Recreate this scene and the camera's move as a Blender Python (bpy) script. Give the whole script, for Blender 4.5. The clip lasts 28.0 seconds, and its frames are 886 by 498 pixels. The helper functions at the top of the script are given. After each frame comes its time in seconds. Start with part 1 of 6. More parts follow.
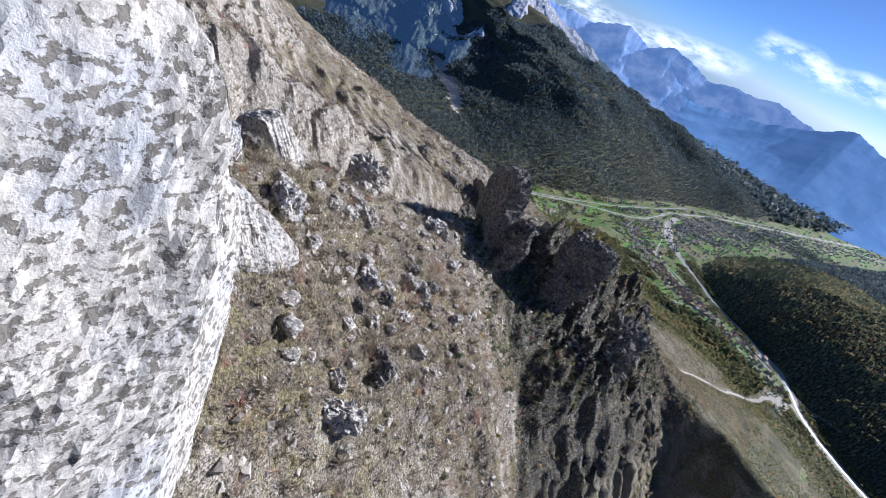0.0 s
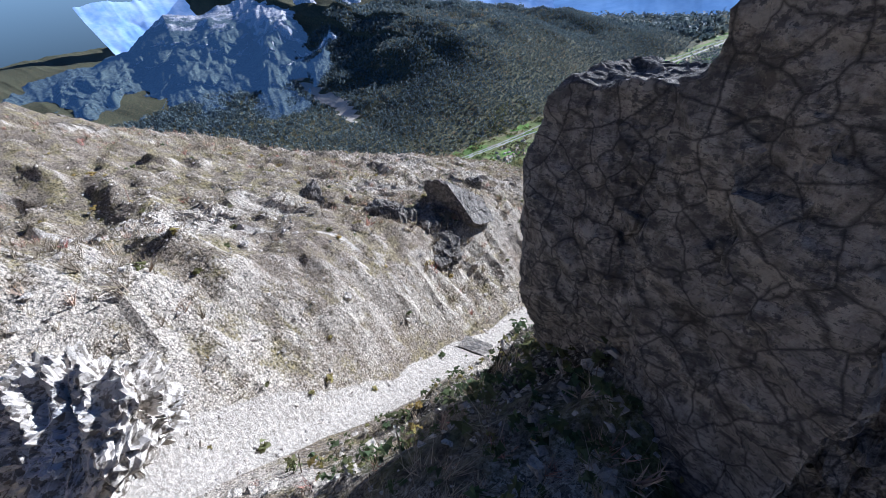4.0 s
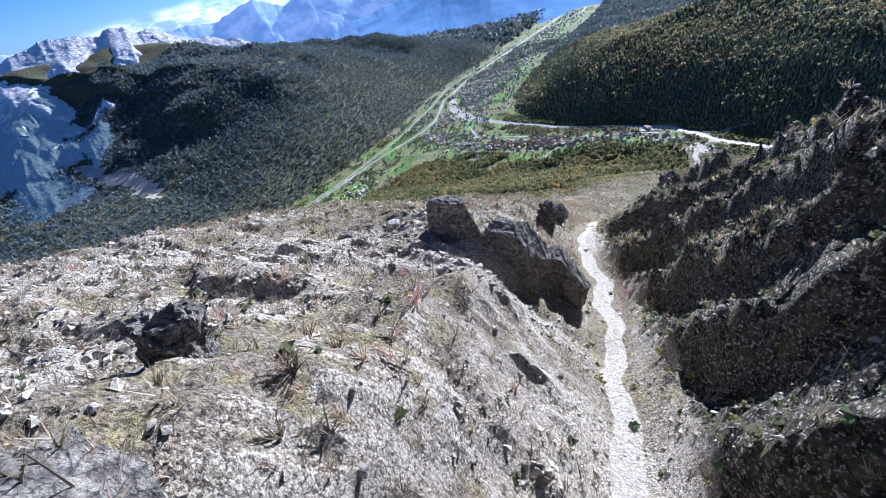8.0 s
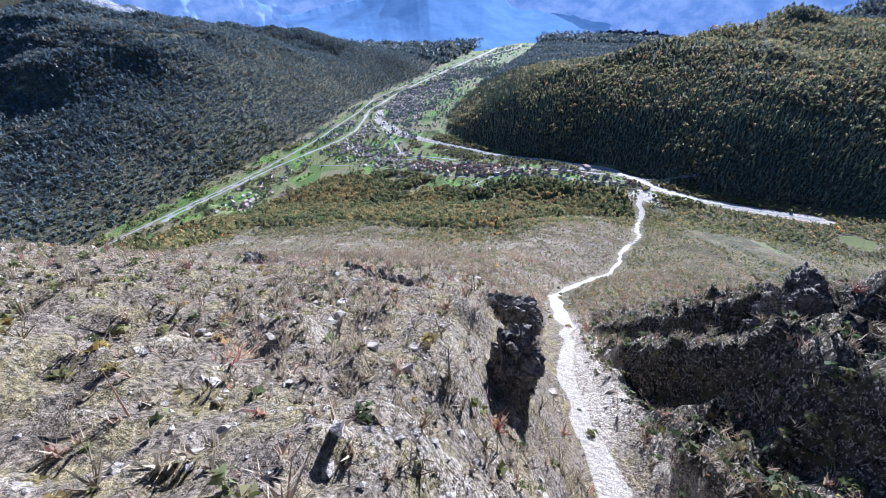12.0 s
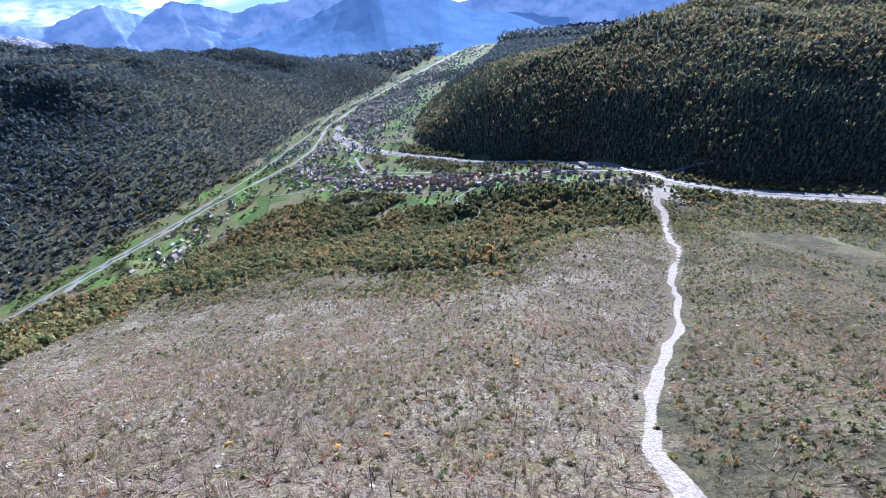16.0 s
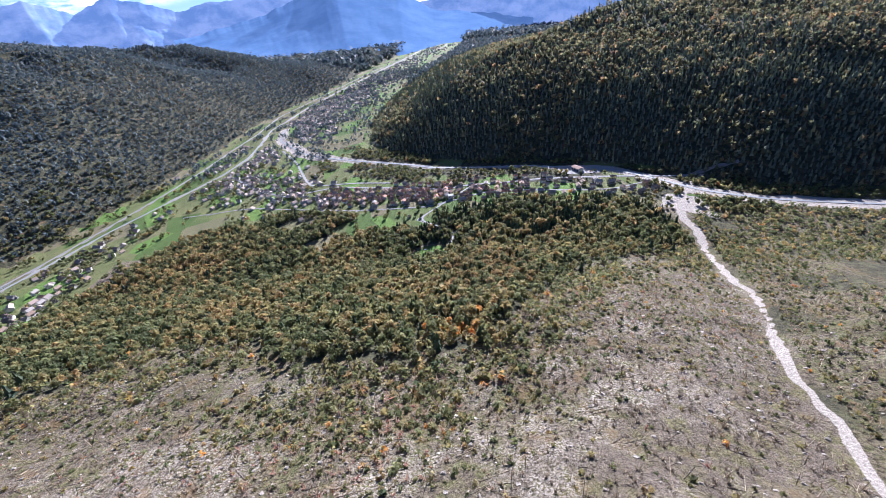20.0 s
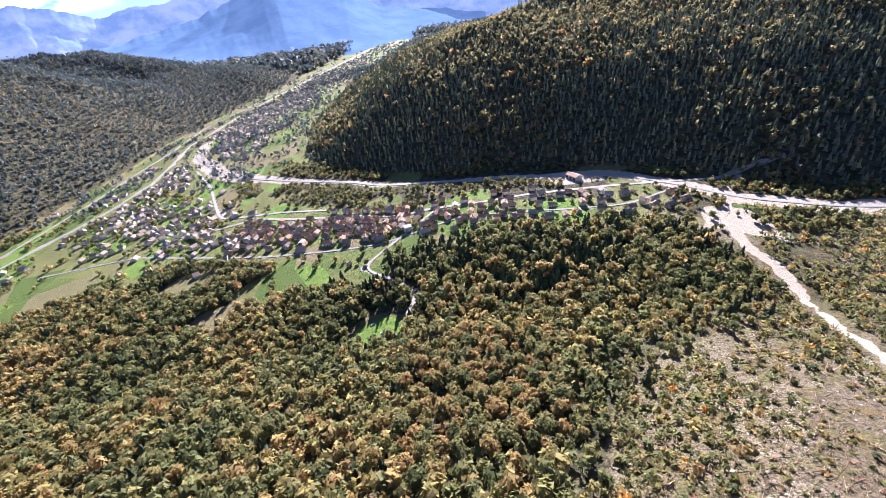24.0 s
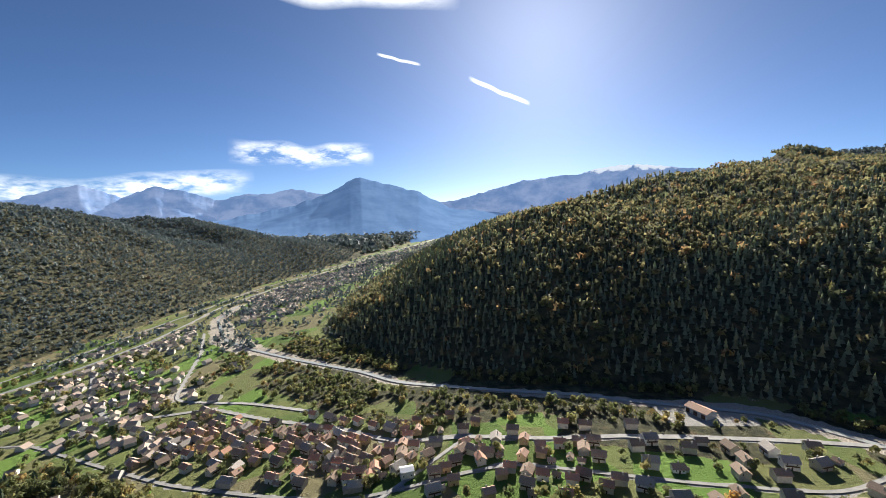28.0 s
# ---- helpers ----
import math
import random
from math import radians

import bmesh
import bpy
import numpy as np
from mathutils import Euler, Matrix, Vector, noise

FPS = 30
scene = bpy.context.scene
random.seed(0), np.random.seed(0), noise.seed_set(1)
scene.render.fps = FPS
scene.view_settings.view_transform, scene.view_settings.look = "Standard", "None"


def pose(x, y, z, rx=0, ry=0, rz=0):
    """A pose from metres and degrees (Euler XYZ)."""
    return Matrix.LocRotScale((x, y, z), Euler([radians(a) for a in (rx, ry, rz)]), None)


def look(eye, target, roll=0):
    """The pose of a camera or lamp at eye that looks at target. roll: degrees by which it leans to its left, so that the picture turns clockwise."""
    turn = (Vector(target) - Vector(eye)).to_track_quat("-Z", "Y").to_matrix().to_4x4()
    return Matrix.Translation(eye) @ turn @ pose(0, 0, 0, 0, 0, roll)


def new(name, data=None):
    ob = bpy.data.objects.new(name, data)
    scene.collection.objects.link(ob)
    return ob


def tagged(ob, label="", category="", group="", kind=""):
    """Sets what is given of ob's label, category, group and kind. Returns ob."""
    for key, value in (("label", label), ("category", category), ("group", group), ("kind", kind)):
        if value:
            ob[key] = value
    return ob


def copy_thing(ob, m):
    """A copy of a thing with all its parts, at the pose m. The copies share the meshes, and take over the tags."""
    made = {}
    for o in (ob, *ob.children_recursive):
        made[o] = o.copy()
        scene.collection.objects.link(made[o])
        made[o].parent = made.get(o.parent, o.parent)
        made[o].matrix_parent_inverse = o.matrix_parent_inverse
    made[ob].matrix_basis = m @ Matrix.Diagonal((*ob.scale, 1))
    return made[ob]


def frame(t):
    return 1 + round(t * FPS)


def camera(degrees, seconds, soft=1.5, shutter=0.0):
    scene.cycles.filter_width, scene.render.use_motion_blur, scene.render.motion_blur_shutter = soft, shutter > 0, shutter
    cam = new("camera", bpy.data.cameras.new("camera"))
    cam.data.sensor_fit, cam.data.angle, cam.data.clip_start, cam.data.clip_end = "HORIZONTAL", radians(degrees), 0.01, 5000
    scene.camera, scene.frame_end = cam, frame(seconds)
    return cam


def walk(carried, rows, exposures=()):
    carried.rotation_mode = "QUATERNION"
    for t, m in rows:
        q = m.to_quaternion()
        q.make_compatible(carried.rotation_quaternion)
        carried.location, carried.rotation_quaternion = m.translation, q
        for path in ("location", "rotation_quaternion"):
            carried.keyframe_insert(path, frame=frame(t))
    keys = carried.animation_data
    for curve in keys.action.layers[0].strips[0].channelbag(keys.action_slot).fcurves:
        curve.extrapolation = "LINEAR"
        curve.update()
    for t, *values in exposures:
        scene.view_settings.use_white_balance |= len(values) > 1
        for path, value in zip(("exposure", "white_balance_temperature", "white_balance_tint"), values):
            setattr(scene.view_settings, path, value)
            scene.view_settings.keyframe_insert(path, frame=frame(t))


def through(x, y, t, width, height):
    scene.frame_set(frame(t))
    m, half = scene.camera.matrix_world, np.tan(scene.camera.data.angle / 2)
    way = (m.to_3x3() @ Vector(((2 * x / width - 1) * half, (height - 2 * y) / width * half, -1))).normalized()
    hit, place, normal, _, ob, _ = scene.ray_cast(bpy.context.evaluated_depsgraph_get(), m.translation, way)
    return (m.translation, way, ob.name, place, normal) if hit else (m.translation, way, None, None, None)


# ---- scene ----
cam = camera(93.93, 28.0, soft=0.6)
UNIT = 1.35  # metres to one unit of the plan below
PATH = [
    # seconds, place in metres, yaw, pitch, roll
    (0, (135.7, -822.7, 404.2), 42.86, -35.24, 27.13),
    (0.5, (123.8, -809.9, 396.2), 44.12, -34.91, 25.65),
    (1, (111.3, -797.5, 388.0), 45.41, -35.04, 22.68),
    (1.5, (98.1, -785.5, 379.6), 46.29, -34.74, 18.28),
    (2, (84.8, -773.9, 371.7), 46.90, -34.66, 13.14),
    (2.5, (71.5, -762.4, 364.3), 46.76, -34.88, 8.52),
    (4.5, (27.3, -712.4, 339.5), 36.09, -35.02, -10.60),
    (5, (16.2, -699.2, 332.1), 32.00, -34.32, -18.17),
    (5.5, (6.8, -685.4, 324.5), 28.70, -33.92, -22.80),
    (6, (-0.7, -671.0, 316.8), 26.75, -33.66, -21.23),
    (6.5, (-6.2, -655.8, 309.3), 25.07, -33.55, -19.39),
    (7, (-10.5, -640.4, 302.0), 23.45, -33.50, -17.20),
    (7.5, (-13.9, -624.6, 295.0), 21.67, -33.42, -14.38),
    (8, (-16.6, -608.7, 288.1), 19.54, -33.32, -10.78),
    (8.5, (-18.9, -592.5, 281.2), 18.12, -33.50, -8.62),
    (9, (-20.7, -576.0, 274.5), 16.49, -34.18, -6.44),
    (9.5, (-22.4, -559.8, 268.0), 14.65, -34.66, -4.04),
    (10, (-24.2, -544.2, 261.6), 13.08, -34.49, -2.41),
    (10.5, (-25.9, -528.9, 255.6), 12.01, -33.59, -0.62),
    (11, (-27.7, -513.4, 249.5), 10.31, -33.03, 0.53),
    (11.5, (-29.6, -497.9, 243.8), 8.22, -32.47, 1.33),
    (12, (-31.6, -482.5, 238.4), 6.45, -31.71, 1.07),
    (12.5, (-33.5, -467.5, 233.3), 6.22, -31.04, -0.44),
    (13, (-35.4, -452.7, 228.4), 6.88, -30.17, -2.70),
    (13.5, (-36.9, -437.8, 223.6), 7.01, -29.74, -4.05),
    (15.5, (-38.2, -381.6, 206.1), 4.10, -30.37, -4.47),
    (16, (-37.7, -366.1, 201.3), 3.83, -30.46, -4.18),
    (16.5, (-36.9, -350.6, 196.3), 3.50, -30.31, -2.73),
    (17, (-35.8, -335.2, 191.3), 2.21, -30.02, 0.43),
    (17.5, (-35.2, -319.8, 186.6), 1.63, -30.80, 1.95),
    (18, (-35.0, -304.4, 181.7), 0.57, -30.37, 3.38),
    (18.5, (-35.2, -289.2, 176.6), 0.83, -30.57, 1.15),
    (19, (-35.6, -273.6, 171.9), 1.09, -30.24, -2.02),
    (19.5, (-36.0, -257.9, 167.5), 0.84, -30.20, -4.23),
    (20, (-35.8, -242.1, 163.1), -0.89, -30.22, -3.93),
    (20.5, (-35.2, -226.4, 158.2), -2.59, -30.15, -3.83),
    (21, (-34.7, -210.7, 153.1), -3.84, -30.19, -4.06),
    (21.5, (-34.3, -195.2, 148.2), -3.57, -30.22, -4.73),
    (23.5, (-23.8, -129.5, 137.2), -5.32, -30.23, -5.90),
    (24, (-21.1, -113.8, 132.4), -5.88, -30.49, -5.86),
    (24.5, (-18.4, -97.9, 127.4), -6.14, -30.64, -6.41),
    (25, (-15.5, -81.9, 122.4), -6.68, -30.49, -5.87),
    (25.5, (-12.6, -66.0, 117.7), -7.30, -30.65, -5.75),
    (26, (-9.6, -50.4, 113.8), -7.16, -29.49, -4.54),
    (26.5, (-6.5, -35.2, 110.7), -5.98, -26.34, -2.94),
    (27, (-3.8, -21.3, 107.9), -4.30, -20.40, -2.02),
    (27.5, (-1.6, -9.7, 103.7), -1.89, -12.28, -1.37),
    (28, (0.0, -0.0, 98.0), 0.00, -4.63, -1.04),
]


def aim(place, yaw, pitch, roll):
    """Camera pose from a place and its heading, tilt and lean in degrees."""
    a, b = radians(yaw), radians(pitch)
    ahead = Vector((-math.sin(a) * math.cos(b), math.cos(a) * math.cos(b), math.sin(b)))
    return look(Vector(place), Vector(place) + 10 * ahead, roll)


walk(cam, [(t, aim(place, yaw, pitch, roll)) for t, place, yaw, pitch, roll in PATH], [(0, 0.78, 5250, 14), (3, 0.9, 5200, 14), (5, 1.12, 5000, 12), (8, 1.3, 5000, 14), (11, 1.48, 5000, 16), (13, 1.25, 5000, 18), (16, 1.22, 4950, 19), (20, 1.32, 5350, 23), (24, 1.8, 6000, 26), (26, 2.0, 6200, 25), (27, 1.9, 6300, 22), (28, 1.1, 6600, 8)])

# ---- light ----
SUN_AZ, SUN_EL = radians(13.5), radians(25.0)
world = bpy.data.worlds.new("world")
scene.world = world
world.use_nodes = True
wt = world.node_tree
sky = wt.nodes.new("ShaderNodeTexSky")
sky.sky_type, sky.sun_disc = "NISHITA", False
sky.sun_elevation, sky.sun_rotation = SUN_EL, SUN_AZ
sky.altitude, sky.air_density, sky.dust_density, sky.ozone_density = 2000, 0.65, 1.4, 6.5
wt.links.new(sky.outputs[0], wt.nodes["Background"].inputs[0])
wt.nodes["Background"].inputs[1].default_value = 0.052
sun = new("sun", bpy.data.lights.new("sun", "SUN"))
sun.data.energy, sun.data.angle, sun.data.color = 5.0, radians(0.6), (1.0, 0.95, 0.88)
toward = Vector((math.sin(SUN_AZ) * math.cos(SUN_EL), math.cos(SUN_AZ) * math.cos(SUN_EL), math.sin(SUN_EL)))
sun.matrix_world = look(toward * 900, (0, 0, 0))

# ---- the lie of the land ----
def lattice(ix, iy, seed):
    """Pseudo-random values in 0..1 on an integer lattice."""
    n = (ix.astype(np.int64) * 374761393 + iy.astype(np.int64) * 668265263 + seed * 974634777) & 0x7FFFFFFF
    n = ((n ^ (n >> 13)) * 1274126177) & 0x7FFFFFFF
    n = ((n ^ (n >> 16)) * 1597334677) & 0x7FFFFFFF
    return ((n ^ (n >> 15)) & 0xFFFF) / 65535.0


def grain(x, y, size, seed=0):
    """Smooth value noise in -1..1 with features of that size."""
    u, v = np.asarray(x, float) / size, np.asarray(y, float) / size
    iu, iv = np.floor(u), np.floor(v)
    a, b = u - iu, v - iv
    a, b = a * a * (3 - 2 * a), b * b * (3 - 2 * b)
    iu, iv = iu.astype(np.int64), iv.astype(np.int64)
    low = lattice(iu, iv, seed) * (1 - a) + lattice(iu + 1, iv, seed) * a
    high = lattice(iu, iv + 1, seed) * (1 - a) + lattice(iu + 1, iv + 1, seed) * a
    return 2 * (low * (1 - b) + high * b) - 1


def rugged(x, y, size, rounds=4, seed=0, fall=0.5):
    """Several sizes of noise on top of one another."""
    out, k = 0.0, 1.0
    for n in range(rounds):
        out = out + k * grain(x + 17.3 * n, y - 9.1 * n, size, seed + n)
        size, k = size * 0.47, k * fall
    return out


def crags(x, y, size, rounds=4, seed=0):
    """Ridged noise in 0..1: sharp crests, as on broken rock."""
    out, k, total = 0.0, 1.0, 0.0
    for n in range(rounds):
        out = out + k * (1 - np.abs(grain(x + 31.7 * n, y + 12.9 * n, size, seed + 7 * n)))
        total, size, k = total + k, size * 0.45, k * 0.55
    return (out / total) ** 2


def soft(t):
    t = np.clip(t, 0, 1)
    return t * t * (3 - 2 * t)


def table(text):
    return np.array([[float(v) for v in row.split()] for row in text.strip().split(";")]).T


def glide(y, knots, values):
    """Interpolation without sharp corners: three shifted samples."""
    return sum(np.interp(y + d, knots, values) for d in (-12, -5, 5, 12)) / 4


# y, height of the slope, gully x, gully height, crest x, crest height, edge of the shoulder x
SPINE = table("""-709 303 -4 264 52 313 -320; -631 271 -23 247 39 275 -300; -584 253 -17 230 29 254 -285; -553 242 -13 218 26 240 -260;
-520 220 -12 195 28 234 -250; -480 202 -11 178 31 234 -190; -440 187 -5 163 33 217 -140; -420 181 -3 154 33 207 -130; -385 168 -1 141 33 191.5 -120; -350 156 -1 127 33 169 -109;
-323 143 -3 120 31 153.5 -106; -300 133 -4 113 29 141 -112; -280 124 -3 106 29 121 -142; -255 112 2 93 38 103 -150; -210 84 10 67 50 76 -175; -190 72 22 58 60 64 -190; -170 60 36 49 72 54 -205; -140 46 58 35 95 42 -235;
-102 33 71 25 115 30 -275; -60 24 97 14 140 18 -282; -20 8 110 4 160 5 -292; 20 -3 127 -7 170 -5 -310; 60 -15 135 -13 190 -12 -350;
110 -40 170 -16 230 -14 -500; 160 -60 230 -18 300 -14 -2000""")


def floor_height(x, y):
    """The valley floor: a fan that leans to the main river and runs level down the valley."""
    lean = 0.105 * np.clip(x, -420, 60) + 0.03 * np.clip(x + 420, -900, 0)
    return -11 + lean - 0.004 * np.clip(y - 500, 0, 2500) + 2.0 * grain(x, y, 190, 5)


def slope_height(x, y):
    ys = SPINE[0]
    base, gx, gz, cx, cz, sx = (glide(y, ys, row) for row in SPINE[1:])
    upper = soft((-230 - y) / 80)
    hill = base + 0.1 * np.clip(x, -300, 0) * (1 - upper) - 0.72 * np.maximum(sx - x, 0) * soft((sx - x) / 40)
    hill = hill - 17 * upper * np.exp(-(((x + 85) / 33) ** 2) - ((y + 544) / 32) ** 2)
    wall = 1.15 * upper + 0.22 * (1 - upper)
    wide = 3.2 + 1.2 * grain(0 * x, y, 40, 3)
    left = gz + wall * np.maximum(gx - x - wide, 0)
    k = 6.0
    h = np.clip(0.5 + 0.5 * (left - hill) / k, 0, 1)
    west = left * (1 - h) + hill * h - k * h * (1 - h) * 0.5
    run = np.maximum(cx - gx - wide, 4)
    t = np.clip((x - gx - wide) / run, 0, 1)
    fall = np.interp(y, [-542, -515], [0.36, 0.85]) * upper + 0.1 * (1 - upper)
    east = gz + (cz - gz) * (t * 0.55 + 0.45 * soft(t)) - fall * np.maximum(x - cx, 0) - 0.5 * upper * np.maximum(x - cx - 45, 0)
    knoll = 7.5 * np.exp(-(((x + 39) / 13) ** 2)) * soft((y + 464) / 12) * soft((-414 - y) / 34)
    return np.where(x < gx, west, east) + knoll


# foot of the wooded mountain, from far down the valley to the head of the side valley
FOOT = table("""300 3400; 230 2600; 140 1700; 60 1250; -30 900; -85 640; -108 470; -102 350; -76 287; -27 230; 27 192; 94 173; 152 150; 188 110; 225 84; 330 62; 620 30; 1200 0; 2600 -200""")


def to_line(x, y, line):
    """Distance to a plan polyline, and how far along it the nearest place lies."""
    x, y = np.asarray(x, float), np.asarray(y, float)
    best, where, start = np.full(x.shape, 1e9), np.zeros(x.shape), 0.0
    for (ax, ay), (bx, by) in zip(line.T[:-1], line.T[1:]):
        ux, uy = bx - ax, by - ay
        size = math.hypot(ux, uy)
        t = np.clip(((x - ax) * ux + (y - ay) * uy) / size**2, 0, 1)
        d = np.hypot(x - ax - t * ux, y - ay - t * uy)
        side = (x - ax) * uy - (y - ay) * ux
        where = np.where(d < best, start + t * size, where)
        sign = np.where(d < best, np.sign(side), 0 if start == 0 else sign)
        best = np.minimum(d, best)
        start += size
    return best, where, sign


def side_height(x, y):
    """The wooded mountain across the side river, with its crest running away down the valley."""
    d, s, sign = to_line(x, y, FOOT)
    rise = np.where(sign < 0, d, 0)
    top = np.interp(s, [0, 1800, 2300, 2720, 2990, 3130, 3290, 3380, 3470, 3560, 3700, 4200, 6000], [8, 14, 30, 70, 128, 152, 156, 158, 165, 172, 180, 200, 235])
    bumps = 1 + 0.10 * rugged(x, y, 170, 3, 21)
    return floor_height(x, y) + top * bumps * (1 - np.exp(-rise * 0.57 / top))


BANK = table("""-430 -900; -440 -500; -428 0; -402 133; -367 309; -347 446; -342 660; -292 860; -240 1000; -200 1250; -110 1600; 10 2100; 60 3400""")


def far_side_height(x, y):
    """The wooded mountain across the main river."""
    d, s, sign = to_line(x, y, BANK)
    rise = np.where(sign < 0, d, 0)
    top = np.interp(s, [0, 400, 900, 1060, 1210, 1350, 1560, 1700, 1800, 1950, 2200, 2550, 3100, 4400], [18, 22, 42, 85, 165, 228, 225, 175, 140, 95, 45, 26, 16, 10])
    bumps = 1 + 0.16 * rugged(x, y, 210, 3, 33)
    front = floor_height(x, y) + top * bumps * (1 - np.exp(-rise * 0.75 / top))
    return np.where(rise > 0, front, -200)


def height(x, y):
    x, y = np.asarray(x, float), np.asarray(y, float)
    low = floor_height(x, y)
    h = np.maximum(low, slope_height(x, y))
    return np.maximum(np.maximum(h, side_height(x, y)), far_side_height(x, y))


def upland(x, y):
    """One on the bare upper slope, none below it."""
    return soft((-215 - y) / 120) * soft((x + 420) / 120) * soft((210 - x) / 90)


def open_bench(x, y):
    """A sunlit bench of bare stone beside the gully."""
    return np.exp(-(((x - 10) / 9) ** 2) - ((y + 479) / 10) ** 2)


def bench_saw(beat, riser):
    """Saw tooth in -0.5..0.5: a short steep riser, then a long tread falling back."""
    f = beat - np.floor(beat)
    return np.where(f < riser, f / riser, 1 - (f - riser) / (1 - riser)) - 0.5


def ground_height(x, y):
    """The land with its broken rock, steps and hummocks."""
    x, y = np.asarray(x, float), np.asarray(y, float)
    h, up = height(x, y), upland(x, y)
    gx = glide(y, SPINE[0], SPINE[2])
    bed = soft((np.abs(x - gx) - 3.5) / 9)
    far = soft((-430 - x) / 200)
    skew = 0.8 * x + 0.6 * y
    ledge = crags(skew * 0.55, y * 1.2 - 0.4 * x, 17, 4, 61)
    rough = (3.4 * ledge - 1.3) * (0.35 + 0.65 * soft(rugged(x, y, 70, 2, 67) * 1.4 + 0.55)) + 1.4 * rugged(x, y, 9, 3, 71) + 1.9 * (crags(x, y, 5.5, 2, 72) - 0.45)
    low = 0.7 * rugged(x, y, 14, 2, 73) * soft((-10 - y) / 40) * soft((x + 420) / 120)
    # cuestas: ledges with steep faces up the valley and gentle backs
    beat = (y + 0.30 * x + 22 * rugged(x, y, 46, 3, 75)) / 30
    f = beat - np.floor(beat)
    ledges = np.where(f < 0.14, f / 0.14, 1 - (f - 0.14) / 0.86) - 0.5
    beat2 = (y + 0.25 * x + 8 * rugged(x, y, 22, 3, 77)) / 13
    f2 = beat2 - np.floor(beat2)
    small = np.where(f2 < 0.2, f2 / 0.2, 1 - (f2 - 0.2) / 0.8) - 0.5
    # beyond the gully: benches with cliffs that face the gully, and ribs on the far flank
    cx = glide(y, SPINE[0], SPINE[4])
    right = soft((x - gx - 4) / 7) * soft((y + 520) / 30) * (1 - 0.85 * open_bench(x, y))
    back = soft((x - cx - 2) / 14)
    bench = bench_saw((y + 1.9 * x + 13 * rugged(x, y, 38, 3, 89)) / 27, 0.22)
    tread = bench_saw((y + 2.3 * x + 5 * rugged(x, y, 15, 3, 90)) / 10.5, 0.3)
    ribs = crags(x * 0.6 + 0.3 * y, y - 0.35 * x, 30, 5, 87) - 0.42
    flank = (1 - back) * (12.5 * bench + 3.6 * tread * (0.4 + 0.6 * soft(rugged(x, y, 24, 2, 92) + 0.5)) + 4.0 * ribs) + back * (20 * ribs + 4 * tread) - 2.0
    flank = flank + 6.5 * (crags(x * 0.8, y + 0.3 * x, 9.5, 3, 94) - 0.42) + 3.6 * (crags(x + 0.4 * y, y, 4.2, 2, 96) - 0.45)
    patches = soft(rugged(x, y, 55, 2, 79) * 1.6 + 0.35)
    rough = rough * (1 - 0.55 * right) + (1 - right) * (ledges * 2.1 + small * 2.2) * patches + right * flank
    brow = soft((x - 6) / 22) * soft((-515 - y) / 25)
    rough = rough * (1 - 0.6 * brow)
    shard = lattice(np.floor((x + 0.35 * y) / 2.6), np.floor((y - 0.3 * x) / 1.9), 83) + 0.6 * lattice(np.floor((x - 0.2 * y) / 5.3), np.floor((y + 0.4 * x) / 4.1), 85) - 0.8
    rough = rough + shard * (0.35 + 0.55 * soft(rugged(x, y, 34, 3, 121) * 1.3 + 0.2))
    rough = rough + 1.5 * right * shard
    h = h - 8.5 * np.exp(-(((x + 22) / 14) ** 2) - ((y + 384) / 8) ** 2)
    return h + up * bed * rough + low * bed * (1 - up) + far * (9 + 6 * soft((-700 - x) / 150)) * (crags(x, y, 190, 4, 81) - 0.4)

# ---- materials ----
def material(name, rough=0.9, gloss=0.2):
    m = bpy.data.materials.new(name)
    m.use_nodes = True
    b = m.node_tree.nodes["Principled BSDF"]
    b.inputs["Roughness"].default_value = rough
    b.inputs["Specular IOR Level"].default_value = gloss
    return m, m.node_tree, b


def node(nt, kind, ins=None, **props):
    n = nt.nodes.new("ShaderNode" + kind)
    for key, value in props.items():
        if key == "operation":
            n.operation = value
        elif key == "attribute_name":
            n.attribute_name = value
        elif key == "feature":
            n.feature = value
    for key, value in (ins or {}).items():
        if isinstance(value, bpy.types.NodeSocket):
            nt.links.new(value, n.inputs[key])
        else:
            n.inputs[key].default_value = value
    return n


def noise_at(nt, scale, detail=4.0, rough=0.6, stretch=None, turn=0.0):
    pos = node(nt, "NewGeometry").outputs["Position"]
    if stretch:
        pos = node(nt, "Mapping", {"Vector": pos, "Scale": stretch, "Rotation": (0.0, 0.0, turn)}).outputs[0]
    return node(nt, "TexNoise", {"Vector": pos, "Scale": scale / UNIT, "Detail": detail, "Roughness": rough}).outputs["Fac"]


def remap(nt, value, low, high, a=0.0, b=1.0):
    return node(nt, "MapRange", {"Value": value, "From Min": low, "From Max": high, "To Min": a, "To Max": b}).outputs[0]


def blend(nt, fac, a, b):
    n = nt.nodes.new("ShaderNodeMix")
    n.data_type = "RGBA"
    for key, value in ((0, fac), (6, a), (7, b)):
        if isinstance(value, bpy.types.NodeSocket):
            nt.links.new(value, n.inputs[key])
        else:
            n.inputs[key].default_value = (*value, 1) if isinstance(value, tuple) else value
    return n.outputs[2]


def sums(nt, op, a, b):
    return node(nt, "Math", {0: a, 1: b}, operation=op).outputs[0]


def attr(nt, name):
    return node(nt, "Attribute", attribute_name=name).outputs["Fac"]


def bump(nt, bsdf, value, strength, distance):
    n = node(nt, "Bump", {"Height": value, "Strength": strength, "Distance": distance})
    nt.links.new(n.outputs[0], bsdf.inputs["Normal"])


